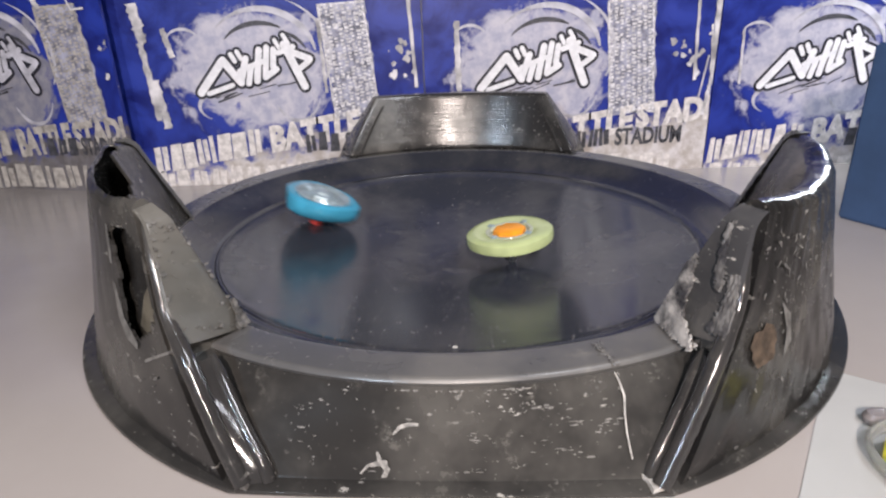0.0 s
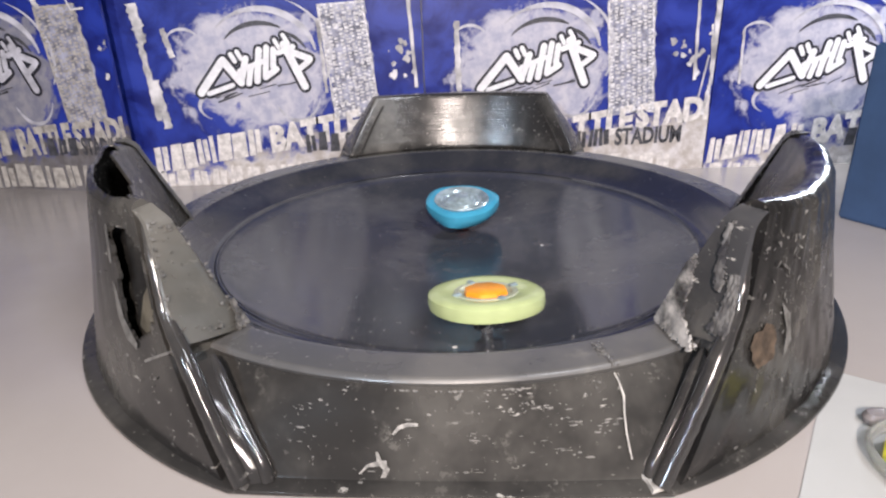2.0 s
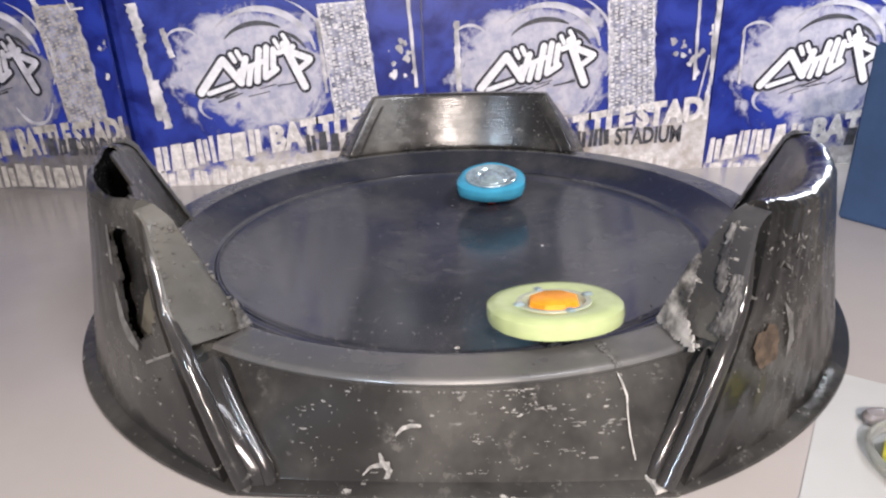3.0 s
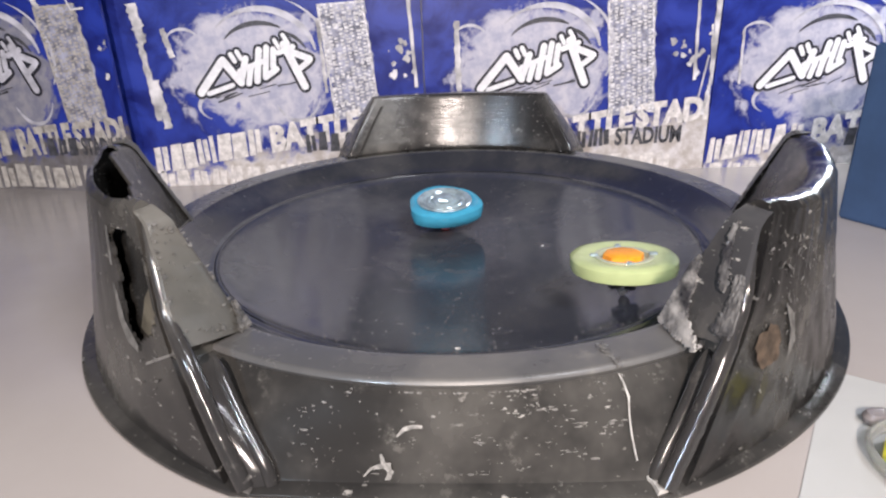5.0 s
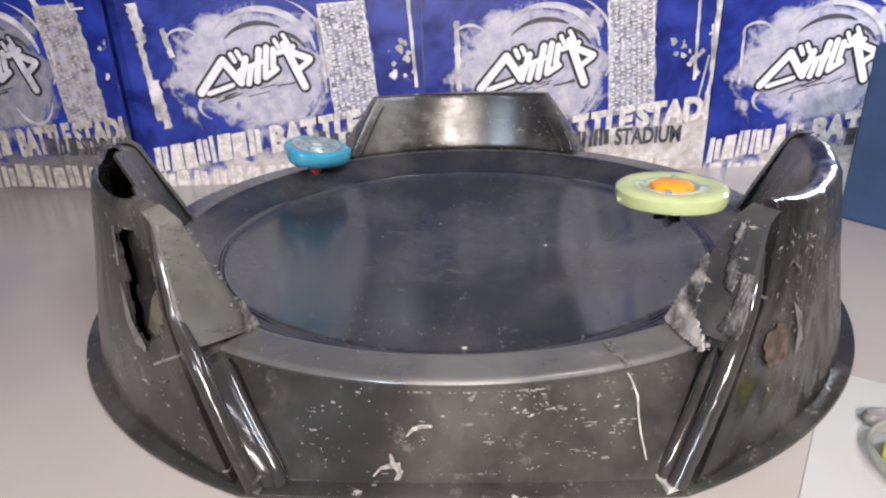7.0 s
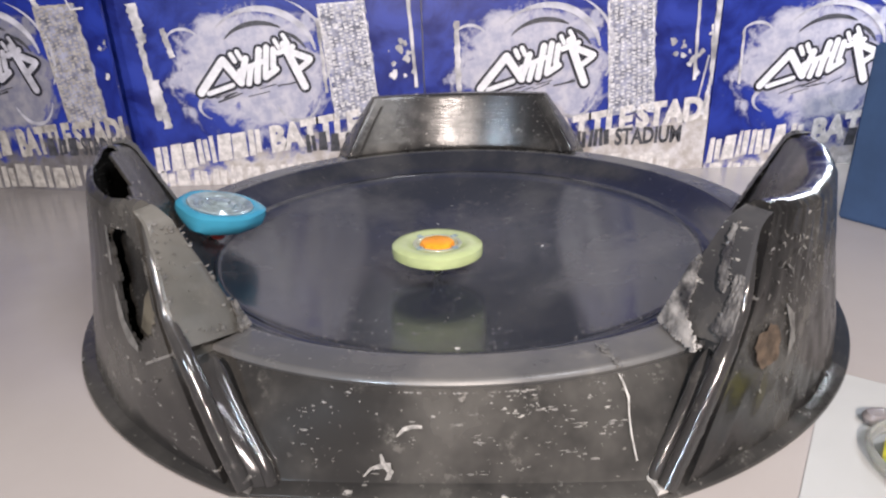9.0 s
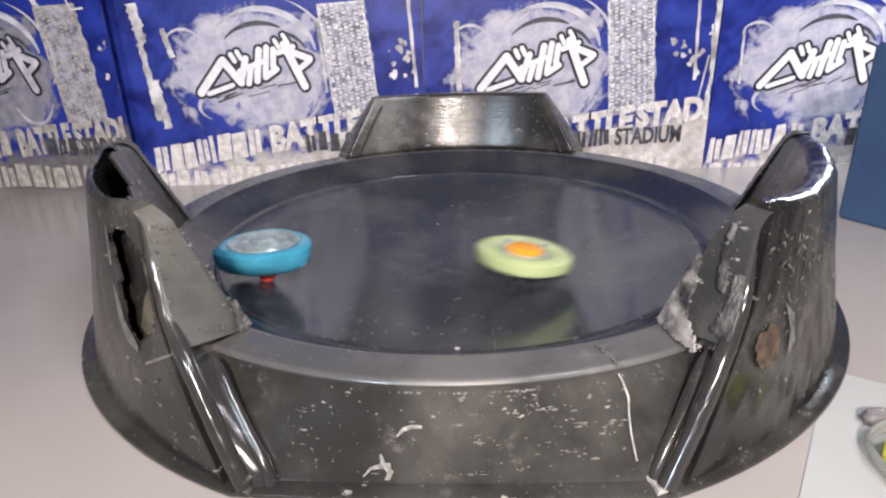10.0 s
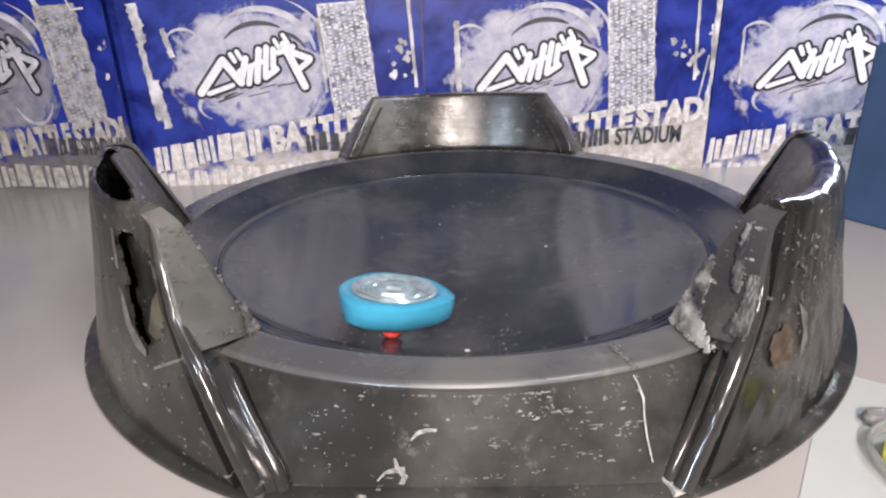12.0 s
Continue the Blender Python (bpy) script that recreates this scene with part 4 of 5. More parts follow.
def bowl_dust(count, seed):
    """Fine pale dust gathered towards the front of the bowl."""
    bm = bmesh.new()
    rnd = random.Random(seed)
    for k in range(count):
        r, a = 0.134 * (1 - 0.75 * rnd.random() ** 1.7), 270 + rnd.gauss(0, 38)
        s = 0.00012 + 0.00036 * rnd.random() ** 3
        p = polar(r, a, floor_z(r) + 0.00035)
        bmesh.ops.create_cone(bm, cap_ends=True, segments=5, radius1=s * 1.4, radius2=s * 0.5, depth=s, matrix=Matrix.Translation(p))
    tagged(part("bowl_dust", bm, M_DUST, STAD, "fine pale dust grains", smooth=False), kind="stuff")


torn_scuffs(327, -28, 6, 0.020, 0.072, 110, 3)
torn_scuffs(327, -27, -13, 0.045, 0.070, 70, 8)
torn_scuffs(207, 0, 28, 0.020, 0.068, 60, 4)
bowl_dust(480, 6)
def rib_foot(centre, side, material):
    bm = bmesh.new()
    chips = random.Random(centre + side)
    a = centre + side * 40.4
    pts = [(0.1886, 1.3), (0.1925, 1.6), (0.1965, 1.0), (0.1996, 1.2), (0.1998, -0.9), (0.1950, -0.4), (0.1900, -0.8)]
    low = [bm.verts.new(polar(r - 0.0008, a - side * d * 0.7, 0.0029)) for r, d in pts]
    top = [bm.verts.new(polar(r - 0.0008, a - side * d * 0.55, 0.0040 + chips.uniform(0, 0.0006))) for r, d in pts]
    bm.faces.new(top)
    for i in range(len(pts)):
        j = (i + 1) % len(pts)
        bm.faces.new((low[i], low[j], top[j], top[i]))
    return part("rib_foot", bm, material, STAD, "chipped pale foot of a rib")


rib_foot(327, -1, M_TORN)
rib_foot(207, 1, M_TORN_GREY)

# small white bits on the bowl that stand in for bright glints
for x, y, z, r in ((-0.0009, 0.0864, 0.0097, 0.0006), (-0.0116, 0.0591, 0.0058, 0.0006), (0.0531, 0.0136, 0.0052, 0.0009), (-0.0048, -0.1249, 0.0179, 0.0010), (-0.0500, 0.0371, 0.0061, 0.0005)):
    bm = bmesh.new()
    bmesh.ops.create_icosphere(bm, subdivisions=1, radius=r * 0.8, matrix=pose(x, y, z + 0.0003) @ Matrix.Diagonal((1.6, 1, 0.45, 1)))
    part("glint_speck", bm, M_TORN, STAD)
bm = bmesh.new()
bmesh.ops.create_uvsphere(bm, u_segments=16, v_segments=6, radius=0.005, matrix=pose(-0.0538, -0.1425, 0.0274, -20, 0, 0) @ Matrix.Diagonal((1, 0.55, 0.06, 1)))
part("smudge", bm, M_DARK, STAD, "dark oval smudge")

# ---------------------------------------------------------------- things beside the arena


def blue_box():
    bm = bmesh.new()
    box(bm, (0, -0.10, 0), (0.20, 0, 0.116))
    bmesh.ops.bevel(bm, geom=bm.edges[:], offset=0.0015, segments=2, affect="EDGES")
    ob = part("card_box", bm, M_BLUE_CARD)
    ob.matrix_world = pose(0.267, 0.061, 0, 0, 0, 28)
    return tagged(ob, "plain slate-blue card box standing on the table", "box")


blue_box()


def paper_sheet():
    bm = bmesh.new()
    n = 12
    rows = [[bm.verts.new((0.21 * i / n, 0.16 * k / n, 0.0002 + 0.0001 * noise.noise(Vector((i * 0.3, k * 0.3, 2))))) for i in range(n + 1)] for k in range(n + 1)]
    for k in range(n):
        for i in range(n):
            bm.faces.new((rows[k][i], rows[k][i + 1], rows[k + 1][i + 1], rows[k + 1][i]))
    ob = part("paper_sheet", bm, M_PAPER)
    ob.matrix_world = pose(0.0555, -0.252, 0.0002, 0, 0, -36)
    return tagged(ob, "white paper sheet lying flat on the table", "paper")


paper_sheet()


def clear_toy():
    e = new("toy_part")
    tagged(e, "clear plastic toy part with a yellow centre on white paper", "toy part")
    bm = bmesh.new()
    lathe(bm, [(0.0203, 0.0), (0.0216, 0.0), (0.0224, 0.0016), (0.0222, 0.0042), (0.0214, 0.0050), (0.0207, 0.0042), (0.0203, 0.0)], 56,
          lambda a, r, z: (r * (1 + 0.03 * math.cos(3 * a)), z))
    part("clear_ring", bm, M_CLEAR, e, "clear plastic ring")
    for k in range(3):
        bm = bmesh.new()
        box(bm, (0.012, -0.0014, 0.0004), (0.0207, 0.0014, 0.0022), pose(0, 0, 0, 0, 0, 70 + 120 * k))
        part("spoke", bm, M_CLEAR, e)
    bm = bmesh.new()
    lathe(bm, [(0.0, 0.0002), (0.0150, 0.0002), (0.0156, 0.0040), (0.0130, 0.0062), (0.0060, 0.0070), (0.0, 0.0070)], 9)
    part("core", bm, M_YELLOW, e, "yellow core").location = (-0.0035, 0, 0)
    bm = bmesh.new()
    lathe(bm, [(0.0, 0.0), (0.0058, 0.0), (0.0066, 0.0028), (0.0052, 0.0052), (0.0, 0.0058)], 20, lambda a, r, z: (r * (1.0 + 0.25 * math.cos(2 * a)), z))
    bmesh.ops.scale(bm, vec=(0.7, 0.7, 0.8), verts=bm.verts)
    knob = part("knob", bm, M_KNOB, e, "smoky clear plastic knob")
    knob.location = (-0.0045, 0.0265, 0)
    e.matrix_world = pose(0.1515, -0.184, 0.0010)
    return e


clear_toy()


def spun(x, y, z, lean_x, lean_y, turn):
    return pose(x, y, z) @ pose(0, 0, 0, 0, lean_y, 0) @ pose(0, 0, 0, lean_x, 0, 0) @ pose(0, 0, 0, 0, 0, turn)


def motions():
    # the arena is knocked aside by the tops
    walk(STAD, [(t, pose(x, y, 0, 0, 0, turn)) for t, x, y, turn in (
        (0.0, -0.0002, 0.0011, -0.34), (2.2, -0.0003, 0.0010, -0.36), (2.5, -0.0001, 0.0010, -0.26), (3.0, 0.0, 0.0005, -0.13),
        (4.8, 0.0, 0.0, 0.0), (6.4, 0.0, 0.0, 0.0), (6.5, 0.0031, -0.0003, 0.51), (7.0, 0.0021, 0.0001, 0.32), (8.8, 0.0, 0.0, 0.0),
        (10.0, -0.0001, 0.0, 0.0), (10.3, 0.0004, -0.0003, 0.10), (10.5, 0.0020, -0.0009, 0.46), (11.0, 0.0034, -0.0008, 0.81), (11.5, 0.0035, -0.0013, 0.75), (12.0, 0.0021, -0.0017, 0.81))])
    # seconds, tip of the top, lean in degrees, turn
    walk(TOP_BLUE, [(t, spun(*r)) for t, *r in (
        (0, -0.09359, 0.0479, 0.0127, -0.4, 20, 0), (0.1, -0.1361, 0.0539, 0.0266, 1.3, 24, 67), (0.2, -0.1546, 0.0191, 0.0335, -2.0, 22, 134), (0.3, -0.142, 0.0241, 0.0255, -1.4, 20, 201),
        (0.4, -0.1059, 0.0321, 0.0141, 3.5, 19, 268), (0.5, -0.08294, 0.0429, 0.0105, 4.3, 18, 335), (0.6, -0.07281, 0.0629, 0.011, 5.6, 17, 42), (0.7, -0.07553, 0.0819, 0.0141, 6.9, 15.5, 109),
        (0.8, -0.08782, 0.1027, 0.0201, 8.2, 15, 176), (0.9, -0.0884, 0.094, 0.0183, 7.7, 14, 243), (1, -0.0742, 0.0755, 0.0129, 6.5, 13, 310), (1.1, -0.04109, 0.0529, 0.0064, 8.0, 9, 17),
        (1.2, -0.001216, 0.0533, 0.0049, 8.0, 4, 84), (1.3, 0.02465, 0.0807, 0.0092, 9.9, 1, 151), (1.4, 0.031, 0.1214, 0.0177, 12.6, -2.1, 218), (1.5, -0.015, 0.1318, 0.0195, 13.3, 1, 285),
        (1.6, -0.0507, 0.0936, 0.0133, 10.7, 3.4, 352), (1.7, -0.0322, 0.0249, 0.0038, 6.1, 2.2, 59), (1.8, -0.0007, 0.0476, 0.0043, 7.6, 0, 126), (1.9, 0.0006, 0.0512, 0.0047, 7.9, -0, 193),
        (2, 0.0049, 0.0527, 0.0049, 8.0, -0.3, 260), (2.1, 0.0092, 0.0569, 0.0054, 8.3, -0.6, 327), (2.2, 0.0135, 0.0611, 0.006, 8.6, -0.9, 34), (2.3, 0.0169, 0.0644, 0.0065, 8.8, -1.1, 101),
        (2.4, 0.0203, 0.0676, 0.007, 9.0, -1.4, 168), (2.5, 0.0221, 0.0703, 0.0074, 9.2, -1.5, 235), (2.6, 0.024, 0.0737, 0.008, 9.4, -1.6, 302), (2.7, 0.0257, 0.0771, 0.0086, 9.6, -1.7, 9),
        (2.8, 0.0274, 0.0805, 0.0092, 9.8, -1.9, 76), (2.9, 0.0277, 0.0841, 0.0098, 10.1, -1.9, 143), (3, 0.028, 0.0878, 0.0105, 10.3, -1.9, 210), (3.1, 0.0279, 0.0939, 0.0116, 10.7, -1.9, 277),
        (3.2, 0.0279, 0.0999, 0.0127, 11.2, -1.9, 344), (3.3, 0.0275, 0.0993, 0.0126, 11.1, -1.9, 51), (3.4, 0.0264, 0.0977, 0.0123, 11.0, -1.8, 118), (3.5, 0.0248, 0.0951, 0.0117, 10.8, -1.7, 185),
        (3.6, 0.0226, 0.0917, 0.0109, 10.6, -1.5, 252), (3.7, 0.0201, 0.0877, 0.0101, 10.3, -1.4, 319), (3.8, 0.0172, 0.0832, 0.0093, 10.0, -1.2, 26), (3.9, 0.0142, 0.0784, 0.0084, 9.7, -1, 93),
        (4, 0.0111, 0.0735, 0.0076, 9.4, -0.7, 160), (4.1, 0.008, 0.0686, 0.0068, 9.0, -0.5, 227), (4.2, 0.0049, 0.0638, 0.0062, 8.7, -0.3, 294), (4.3, 0.0021, 0.0593, 0.0056, 8.4, -0.1, 1),
        (4.4, -0.0004, 0.0553, 0.0051, 8.2, 0, 68), (4.5, -0.0026, 0.052, 0.0048, 7.9, 0.2, 135), (4.6, -0.0042, 0.0493, 0.0045, 7.8, 0.3, 202), (4.7, -0.0053, 0.0477, 0.0044, 7.6, 0.4, 269),
        (4.8, -0.0057, 0.0471, 0.0043, 7.6, 0.4, 336), (4.9, -0.0062, 0.0495, 0.0045, 7.8, 0.4, 43), (5, -0.0067, 0.0519, 0.0048, 7.9, 0.5, 110), (5.1, -0.0086, 0.051, 0.0047, 7.9, 0.6, 177),
        (5.2, -0.0106, 0.0501, 0.0047, 7.8, 0.7, 244), (5.3, -0.0121, 0.0488, 0.0046, 7.7, 0.8, 311), (5.4, -0.0136, 0.0475, 0.0045, 7.6, 0.9, 18), (5.5, -0.0159, 0.0445, 0.0043, 7.4, 1.1, 85),
        (5.6, -0.0186, 0.0455, 0.0045, 7.5, 1.3, 152), (5.7, -0.0195, 0.0417, 0.0042, 7.2, 1.3, 219), (5.8, -0.0204, 0.0378, 0.0039, 7.0, 1.4, 286), (5.9, -0.0204, 0.034, 0.0037, 6.7, 1.4, 353),
        (6, -0.0203, 0.0302, 0.0035, 6.5, 1.4, 60), (6.1, -0.0194, 0.0264, 0.0032, 6.2, 1.3, 127), (6.2, -0.0185, 0.0225, 0.003, 5.9, 1.3, 194), (6.3, -0.0079, 0.0128, 0.0024, 5.3, 0.5, 261),
        (6.4, 0.0019, 0.0197, 0.0025, 5.8, -0.1, 328), (6.5, -0.0644, 0.0984, 0.016, 0.6, 4.4, 35), (6.6, -0.0733, 0.1084, 0.0194, 1.3, 5, 102), (6.7, -0.0832, 0.1128, 0.023, 4.8, 8.1, 169),
        (6.8, -0.0918, 0.1127, 0.0271, 4.4, 8.6, 236), (6.9, -0.0956, 0.114, 0.0295, 4.3, 8.8, 303), (7, -0.1027, 0.1119, 0.0315, 3.9, 9.2, 10), (7.1, -0.1092, 0.1059, 0.0318, 3.3, 9.8, 77),
        (7.2, -0.1164, 0.0972, 0.0315, 2.6, 10.4, 144), (7.3, -0.1167, 0.0962, 0.0312, 1.0, 10.5, 211), (7.4, -0.1176, 0.0931, 0.0304, 2.2, 10.6, 278), (7.5, -0.1189, 0.0884, 0.0292, 3.3, 10.7, 345),
        (7.6, -0.1207, 0.0824, 0.0277, 4.3, 10.9, 52), (7.7, -0.1228, 0.0752, 0.0263, 5.1, 11.1, 119), (7.8, -0.1252, 0.0671, 0.025, 5.9, 11.4, 186), (7.9, -0.1277, 0.0585, 0.0239, 5.2, 11.7, 253),
        (8, -0.1303, 0.0497, 0.0232, 4.4, 11.9, 320), (8.1, -0.1329, 0.0408, 0.0229, 3.6, 12.2, 27), (8.2, -0.1355, 0.0322, 0.023, 2.8, 12.5, 94), (8.3, -0.1378, 0.0242, 0.0235, 2.1, 12.8, 161),
        (8.4, -0.1399, 0.017, 0.0242, 1.5, 13, 228), (8.5, -0.1417, 0.0109, 0.025, 1.0, 13.2, 295), (8.6, -0.1431, 0.0062, 0.0258, 0.6, 13.4, 2), (8.7, -0.144, 0.0032, 0.0263, 0.3, 13.5, 69),
        (8.8, -0.1443, 0.0021, 0.0264, 0.2, 13.5, 136), (8.9, -0.1443, -0.0011, 0.0264, -0.1, 13.5, 203), (9, -0.1403, -0.0028, 0.0237, -0.3, 13.5, 270), (9.1, -0.1372, -0.0001, 0.0215, -0.0, 9.2, 337),
        (9.2, -0.094, -0.0502, 0.0136, -3.4, 6.3, 44), (9.3, -0.0118, -0.0825, 0.0091, -5.6, 0.8, 111), (9.4, 0.0602, -0.0424, 0.0076, -2.9, -4.1, 178), (9.5, 0.0918, 0.0466, 0.0128, 3.1, -6.2, 245),
        (9.6, 0.0621, 0.1229, 0.0217, 8.2, -4.2, 312), (9.7, -0.0347, 0.1326, 0.0215, 8.9, 2.4, 19), (9.8, -0.0925, 0.0918, 0.0192, 6.2, 6.2, 86), (9.9, -0.0957, 0.0154, 0.0116, 1.0, 6.5, 153),
        (10, -0.1013, -0.0449, 0.0145, -3.0, 1, 220), (10.1, -0.1278, -0.0366, 0.0199, -2.5, 2.8, 287), (10.2, -0.1328, -0.0317, 0.0212, -2.1, 3.1, 354), (10.3, -0.1340, -0.0366, 0.0251, -3.1, 5.3, 61),
        (10.4, -0.1317, -0.0400, 0.0265, -3, -2, 128), (10.5, -0.1246, -0.0384, 0.0255, -1.6, -8, 195), (10.6, -0.1219, -0.0456, 0.0259, -2, -7, 262), (10.7, -0.1162, -0.0567, 0.0252, -2.8, -5, 329),
        (10.8, -0.1079, -0.0690, 0.0245, -3.7, -3, 36), (10.9, -0.1030, -0.0758, 0.0242, -4.2, -1, 103), (11, -0.1001, -0.0770, 0.0238, -4.2, 1, 170), (11.1, -0.0981, -0.0735, 0.0217, -4.2, 3, 237),
        (11.2, -0.0946, -0.0713, 0.0197, -4.2, 4, 304), (11.3, -0.0914, -0.0725, 0.0176, -4.6, 6.2, 11), (11.4, -0.088, -0.0738, 0.0155, -5.0, 5.9, 78), (11.5, -0.0791, -0.0841, 0.0158, -5.7, 5.3, 145),
        (11.6, -0.0702, -0.0943, 0.016, -6.3, 4.7, 212), (11.7, -0.0597, -0.0977, 0.0155, -6.6, 4, 279), (11.8, -0.0493, -0.1012, 0.0149, -6.8, 3.3, 346), (11.9, -0.0409, -0.1046, 0.0149, -7.0, 4.7, 53),
        (12, -0.0326, -0.1081, 0.015, -7.2, 6.1, 120),
    )])
    walk(TOP_GREEN, [(t, spun(*r)) for t, *r in (
        (0, 0.0322, -0.0052, 0.0032, -0.3, -6.1, 0), (0.1, 0.0332, -0.0043, 0.0032, -0.3, -7.1, 71), (0.2, 0.0342, -0.0046, 0.0034, -0.3, -8.2, 142), (0.3, 0.0293, -0.003, 0.003, -0.2, -8.8, 213),
        (0.4, 0.027, -0.0044, 0.003, -0.3, -9.6, 284), (0.5, 0.0266, -0.009, 0.0029, -0.6, -9.6, 355), (0.6, 0.0254, -0.0206, 0.0032, -1.4, -9.5, 66), (0.7, 0.0251, -0.0294, 0.0036, -2, -9.5, 137),
        (0.8, 0.0277, -0.0371, 0.0043, -2.5, -8.7, 208), (0.9, 0.0322, -0.0387, 0.0047, -2.6, -8, 279), (1, 0.0361, -0.035, 0.0047, -2.3, -7.3, 350), (1.1, 0.0319, -0.0317, 0.0042, -2.1, -6.1, 61),
        (1.2, 0.025, -0.0279, 0.0035, -1.9, -5.6, 132), (1.3, 0.0191, -0.0238, 0.0031, -1.6, -4.2, 203), (1.4, 0.0132, -0.0258, 0.003, -1.7, -2.8, 274), (1.5, 0.0085, -0.0289, 0.0031, -2, -1.6, 345),
        (1.6, 0.0001, -0.0336, 0.0033, -2.3, -1, 56), (1.7, -0.0103, -0.0405, 0.0039, -2.7, 0.7, 127), (1.8, 0.0052, -0.097, 0.0116, -6.5, -0.4, 198), (1.9, 0.0062, -0.0997, 0.0113, -9.1, -0.6, 269),
        (2, 0.0088, -0.1049, 0.0118, -9.1, -0.8, 340), (2.1, 0.0115, -0.1109, 0.0142, -9, -0.9, 51), (2.2, 0.0142, -0.1169, 0.0166, -9, -1.1, 122), (2.3, 0.0165, -0.1213, 0.0192, -9, -1.2, 193),
        (2.4, 0.0189, -0.1256, 0.0218, -9, -1.4, 264), (2.5, 0.021, -0.1299, 0.0234, -9, -1.5, 335), (2.6, 0.0237, -0.1339, 0.0227, -9, -1.6, 46), (2.7, 0.0258, -0.1358, 0.0226, -8.9, -1.7, 117),
        (2.8, 0.0278, -0.1377, 0.0226, -8.9, -1.8, 188), (2.9, 0.0297, -0.1386, 0.0232, -8.9, -1.9, 259), (3, 0.0316, -0.1394, 0.0238, -8.9, -2, 330), (3.1, 0.0326, -0.1399, 0.0232, -8.9, -2.1, 41),
        (3.2, 0.0336, -0.1404, 0.0226, -8.8, -2.1, 112), (3.3, 0.034, -0.1397, 0.0261, -8.8, -2.1, 183), (3.4, 0.0352, -0.1375, 0.0248, -8.7, -2.1, 254), (3.5, 0.0371, -0.1341, 0.0229, -8.5, -2, 325),
        (3.6, 0.0395, -0.1296, 0.0207, -8.2, -1.9, 36), (3.7, 0.0424, -0.1244, 0.0196, -7.9, -1.8, 107), (3.8, 0.0456, -0.1186, 0.0184, -7.6, -1.7, 178), (3.9, 0.0491, -0.1123, 0.0173, -7.2, -1.6, 249),
        (4, 0.0526, -0.1059, 0.0163, -6.8, -1.5, 320), (4.1, 0.0562, -0.0995, 0.0153, -6.5, -1.4, 31), (4.2, 0.0596, -0.0932, 0.0145, -6.1, -1.3, 102), (4.3, 0.0629, -0.0874, 0.0139, -5.8, -1.2, 173),
        (4.4, 0.0658, -0.0822, 0.0133, -5.4, -1.1, 244), (4.5, 0.0682, -0.0778, 0.013, -5.2, -1, 315), (4.6, 0.0701, -0.0744, 0.0127, -5, -1, 26), (4.7, 0.0713, -0.0722, 0.0125, -4.9, -0.9, 97),
        (4.8, 0.0717, -0.0714, 0.0125, -4.8, -0.9, 168), (4.9, 0.0741, -0.073, 0.0131, -4.9, -1.1, 239), (5, 0.0765, -0.0746, 0.0137, -5, -1.3, 310), (5.1, 0.0777, -0.0743, 0.0138, -5, -1.3, 21),
        (5.2, 0.0789, -0.074, 0.0139, -5, -1.4, 92), (5.3, 0.0798, -0.0731, 0.0139, -4.9, -1.5, 163), (5.4, 0.0808, -0.0722, 0.014, -4.9, -1.5, 234), (5.5, 0.0813, -0.0714, 0.0139, -4.8, -1.6, 305),
        (5.6, 0.0807, -0.0698, 0.0136, -4.7, -1.5, 16), (5.7, 0.0805, -0.0681, 0.0133, -4.6, -1.5, 87), (5.8, 0.0804, -0.0663, 0.013, -4.5, -1.5, 158), (5.9, 0.0798, -0.0644, 0.0127, -4.4, -1.5, 229),
        (6, 0.0793, -0.0626, 0.0124, -4.2, -1.4, 300), (6.1, 0.0787, -0.0595, 0.012, -4, -1.4, 11), (6.2, 0.0782, -0.0564, 0.0115, -3.8, -1.4, 82), (6.3, 0.0737, -0.0472, 0.0099, -3.2, -1.1, 153),
        (6.4, 0.0787, -0.0409, 0.0101, -2.8, 0.6, 224), (6.5, 0.1158, -0.0701, 0.0385, -0, 4, 295), (6.6, 0.1124, -0.0693, 0.043, -0, 3, 6), (6.7, 0.1101, -0.0688, 0.047, -0, 2, 77),
        (6.8, 0.1041, -0.0684, 0.0479, -0, 1, 148), (6.9, 0.1013, -0.0686, 0.0473, -0, 0, 219), (7, 0.0966, -0.0691, 0.046, -0, 0, 290), (7.1, 0.0928, -0.0677, 0.0416, -0, 0, 1),
        (7.2, 0.0893, -0.0656, 0.036, -0, 0, 72), (7.3, 0.0883, -0.065, 0.034, -0, 0, 143), (7.4, 0.0855, -0.0635, 0.0281, -0, 0, 214), (7.5, 0.081, -0.061, 0.0182, -0.1, 0, 285),
        (7.6, 0.0753, -0.0578, 0.0113, -0.2, 0, 356), (7.7, 0.0685, -0.0541, 0.0099, -0.3, 0, 67), (7.8, 0.0609, -0.0499, 0.0084, -0.3, 0, 138), (7.9, 0.0528, -0.0454, 0.0071, -0.4, 0, 209),
        (8, 0.0444, -0.0408, 0.0059, -0.5, 0, 280), (8.1, 0.036, -0.0361, 0.0048, -0.6, 0, 351), (8.2, 0.0279, -0.0317, 0.004, -0.7, 0, 62), (8.3, 0.0203, -0.0275, 0.0034, -0.8, 0, 133),
        (8.4, 0.0135, -0.0237, 0.0029, -0.9, 0, 204), (8.5, 0.0078, -0.0205, 0.0027, -1, 0, 275), (8.6, 0.0034, -0.0181, 0.0025, -1, 0, 346), (8.7, 0.0005, -0.0165, 0.0025, -1.1, 0, 57),
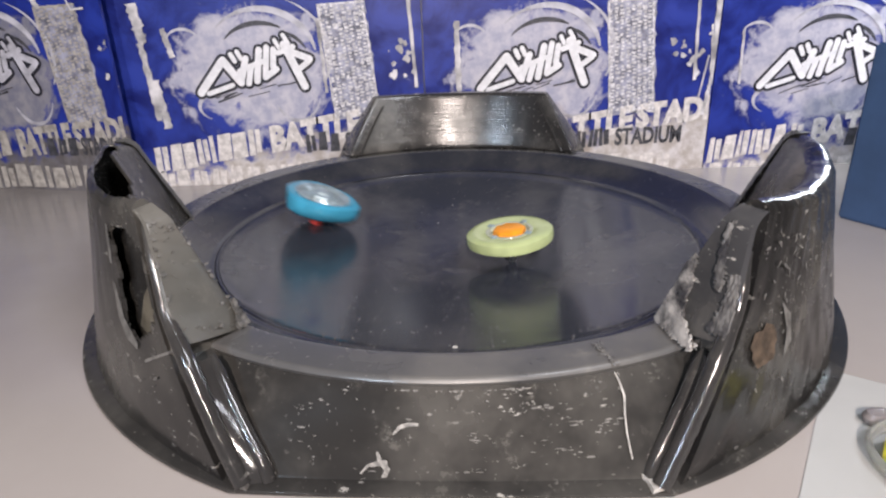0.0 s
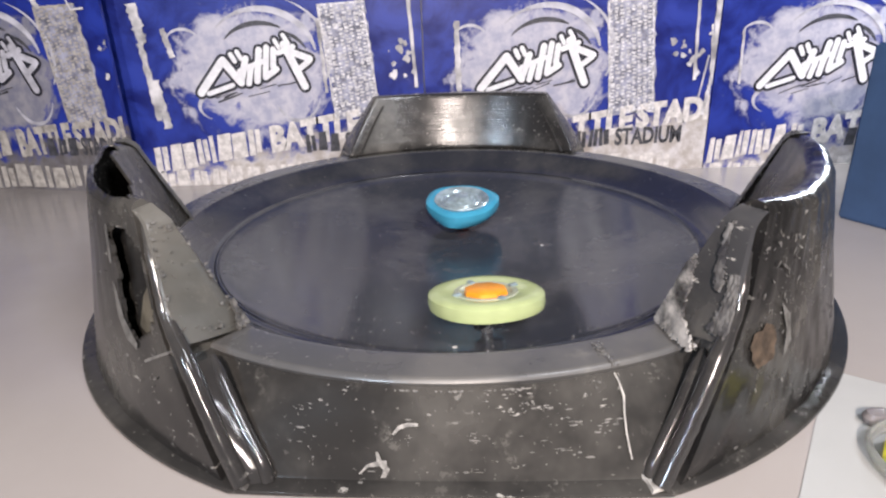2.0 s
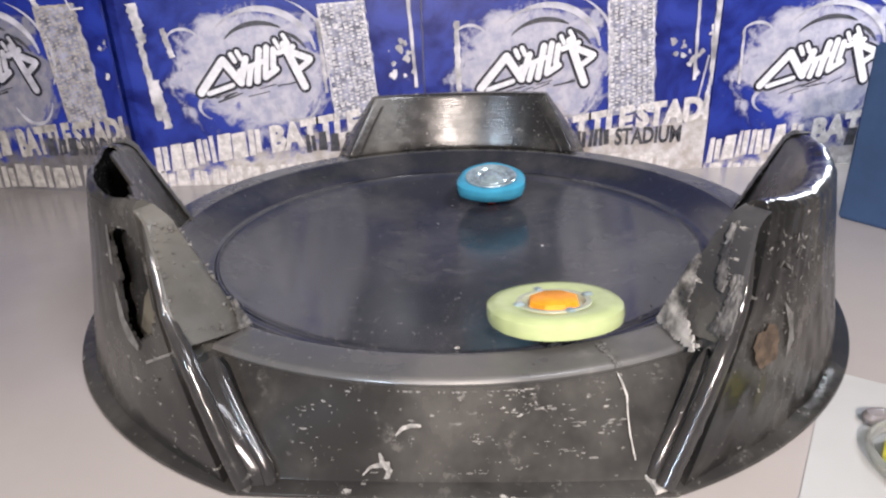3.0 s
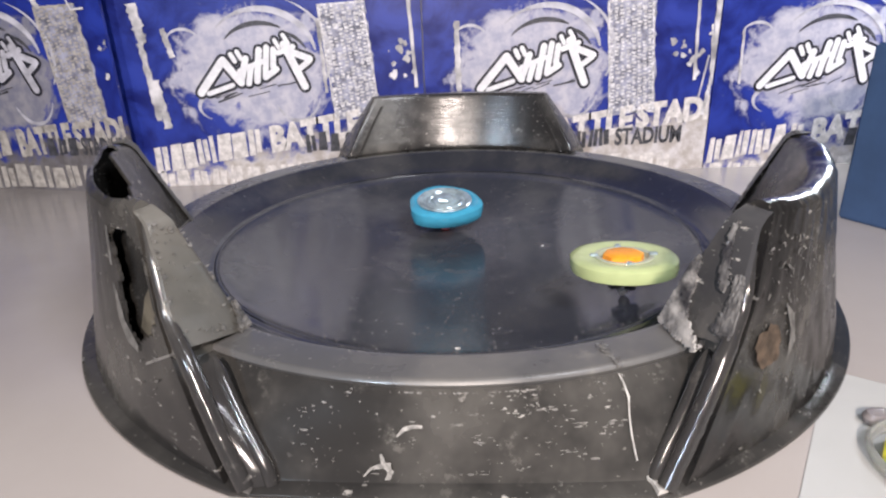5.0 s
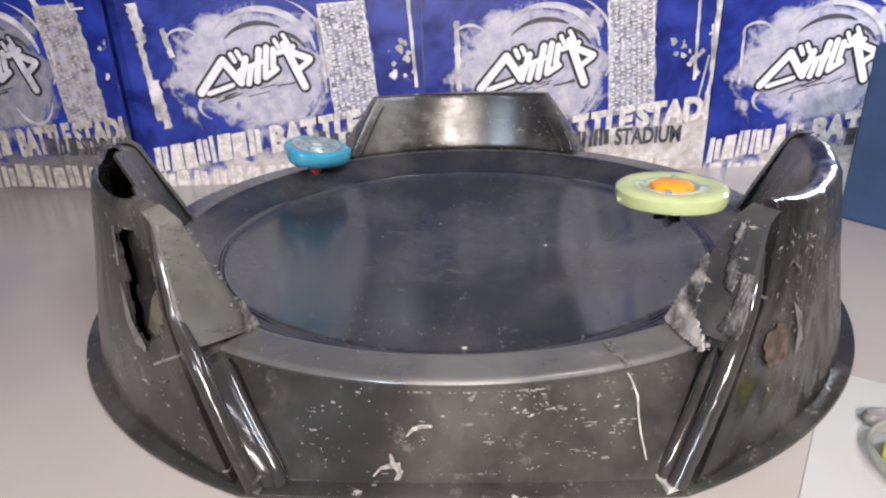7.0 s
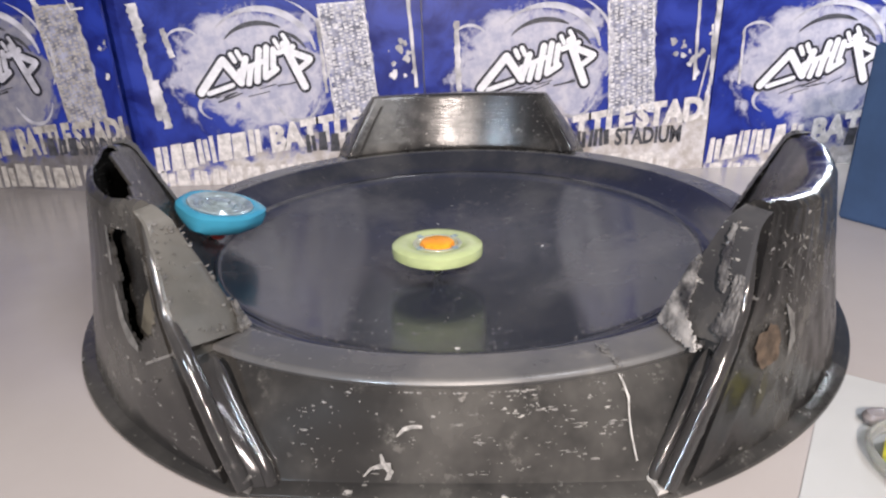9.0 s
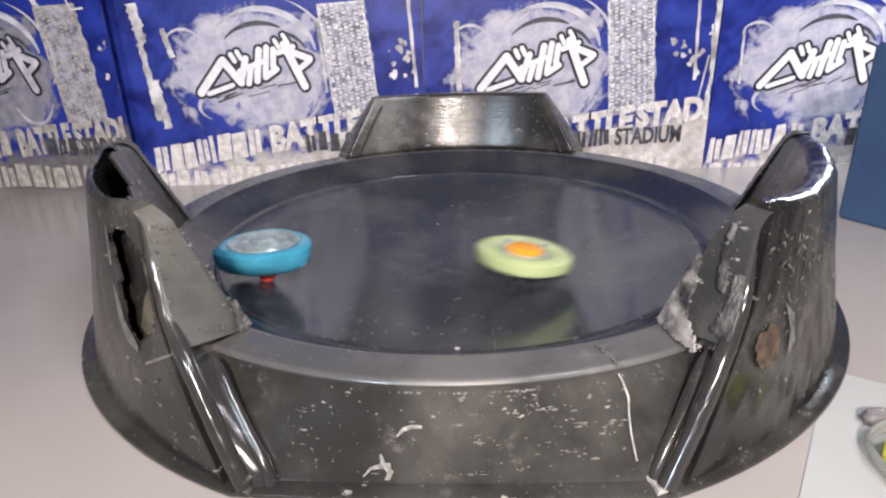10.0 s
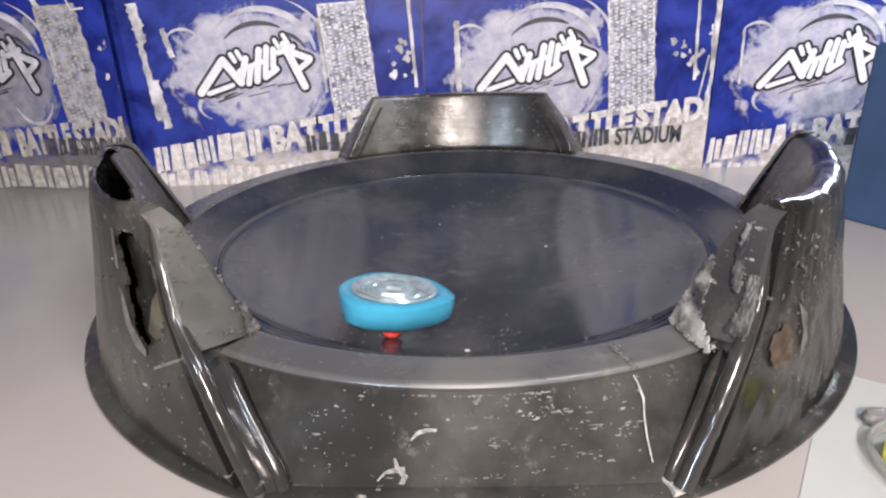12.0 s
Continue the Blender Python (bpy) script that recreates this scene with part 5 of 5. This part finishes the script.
        (8.8, -0.0005, -0.0159, 0.0024, -1.1, 0, 128), (8.9, -0.0074, -0.0184, 0.0026, -1.2, 0.5, 199), (9, -0.0123, -0.0212, 0.0028, -1.4, 0.8, 270), (9.1, -0.0172, -0.0123, 0.0026, -0.8, 1.2, 341),
        (9.2, -0.046, 0.0204, 0.0047, 1.4, 3.1, 52), (9.3, -0.0683, 0.0216, 0.0073, 1.5, 0.7, 123), (9.4, -0.0813, 0.012, 0.0089, 0.8, 0.6, 194), (9.5, -0.086, -0.0086, 0.0097, -0.6, 0.9, 265),
        (9.6, -0.0791, -0.0288, 0.0093, -2, 0.4, 336), (9.7, -0.0635, -0.0445, 0.0082, -3, 1.4, 47), (9.8, -0.044, -0.0521, 0.0068, -3.5, 3, 118), (9.9, -0.0276, -0.0504, 0.0055, -3.4, 4.8, 189),
        (10, 0.0315, -0.0398, 0.0047, -2.7, 7.7, 260), (10.1, 0.0932, -0.0216, 0.0114, -1.4, 9.7, 331), (10.2, 0.1128, -0.0175, 0.0153, -1.2, 10.5, 42), (10.3, 0.1301, -0.01, 0.0192, -0.7, 11.5, 113),
        (10.4, 0.1353, -0.0165, 0.0332, -0, 16, 184), (10.5, 0.1382, -0.0094, 0.0425, -0, 12, 255), (10.6, 0.1385, -0.0019, 0.0503, -0, 12, 326), (10.7, 0.1397, 0.0059, 0.0589, 0, 12, 37),
        (10.8, 0.1405, 0.0139, 0.0641, -0, 11, 108), (10.9, 0.1413, 0.0219, 0.0692, 0, 10, 179), (11, 0.1419, 0.0286, 0.0711, -0, 9, 250), (11.1, 0.1425, 0.0354, 0.0731, 0, 8, 321),
        (11.2, 0.1447, 0.0445, 0.0717, -0, 6.5, 32), (11.3, 0.147, 0.0537, 0.0703, 0, 5, 103), (11.4, 0.1495, 0.063, 0.0667, 0, 4, 174), (11.5, 0.152, 0.0741, 0.0621, 0, 3, 245),
        (11.6, 0.157, 0.0891, 0.0538, 0, 3, 316), (11.7, 0.1604, 0.1055, 0.0412, 0, 3, 27), (11.8, 0.1662, 0.1272, 0.0282, 0, 2, 98), (11.9, 0.1670, 0.1370, 0.0159, -6, 0, 169),
        (12, 0.1565, 0.1325, 0.0010, -12, 0, 240),
    )])


motions()
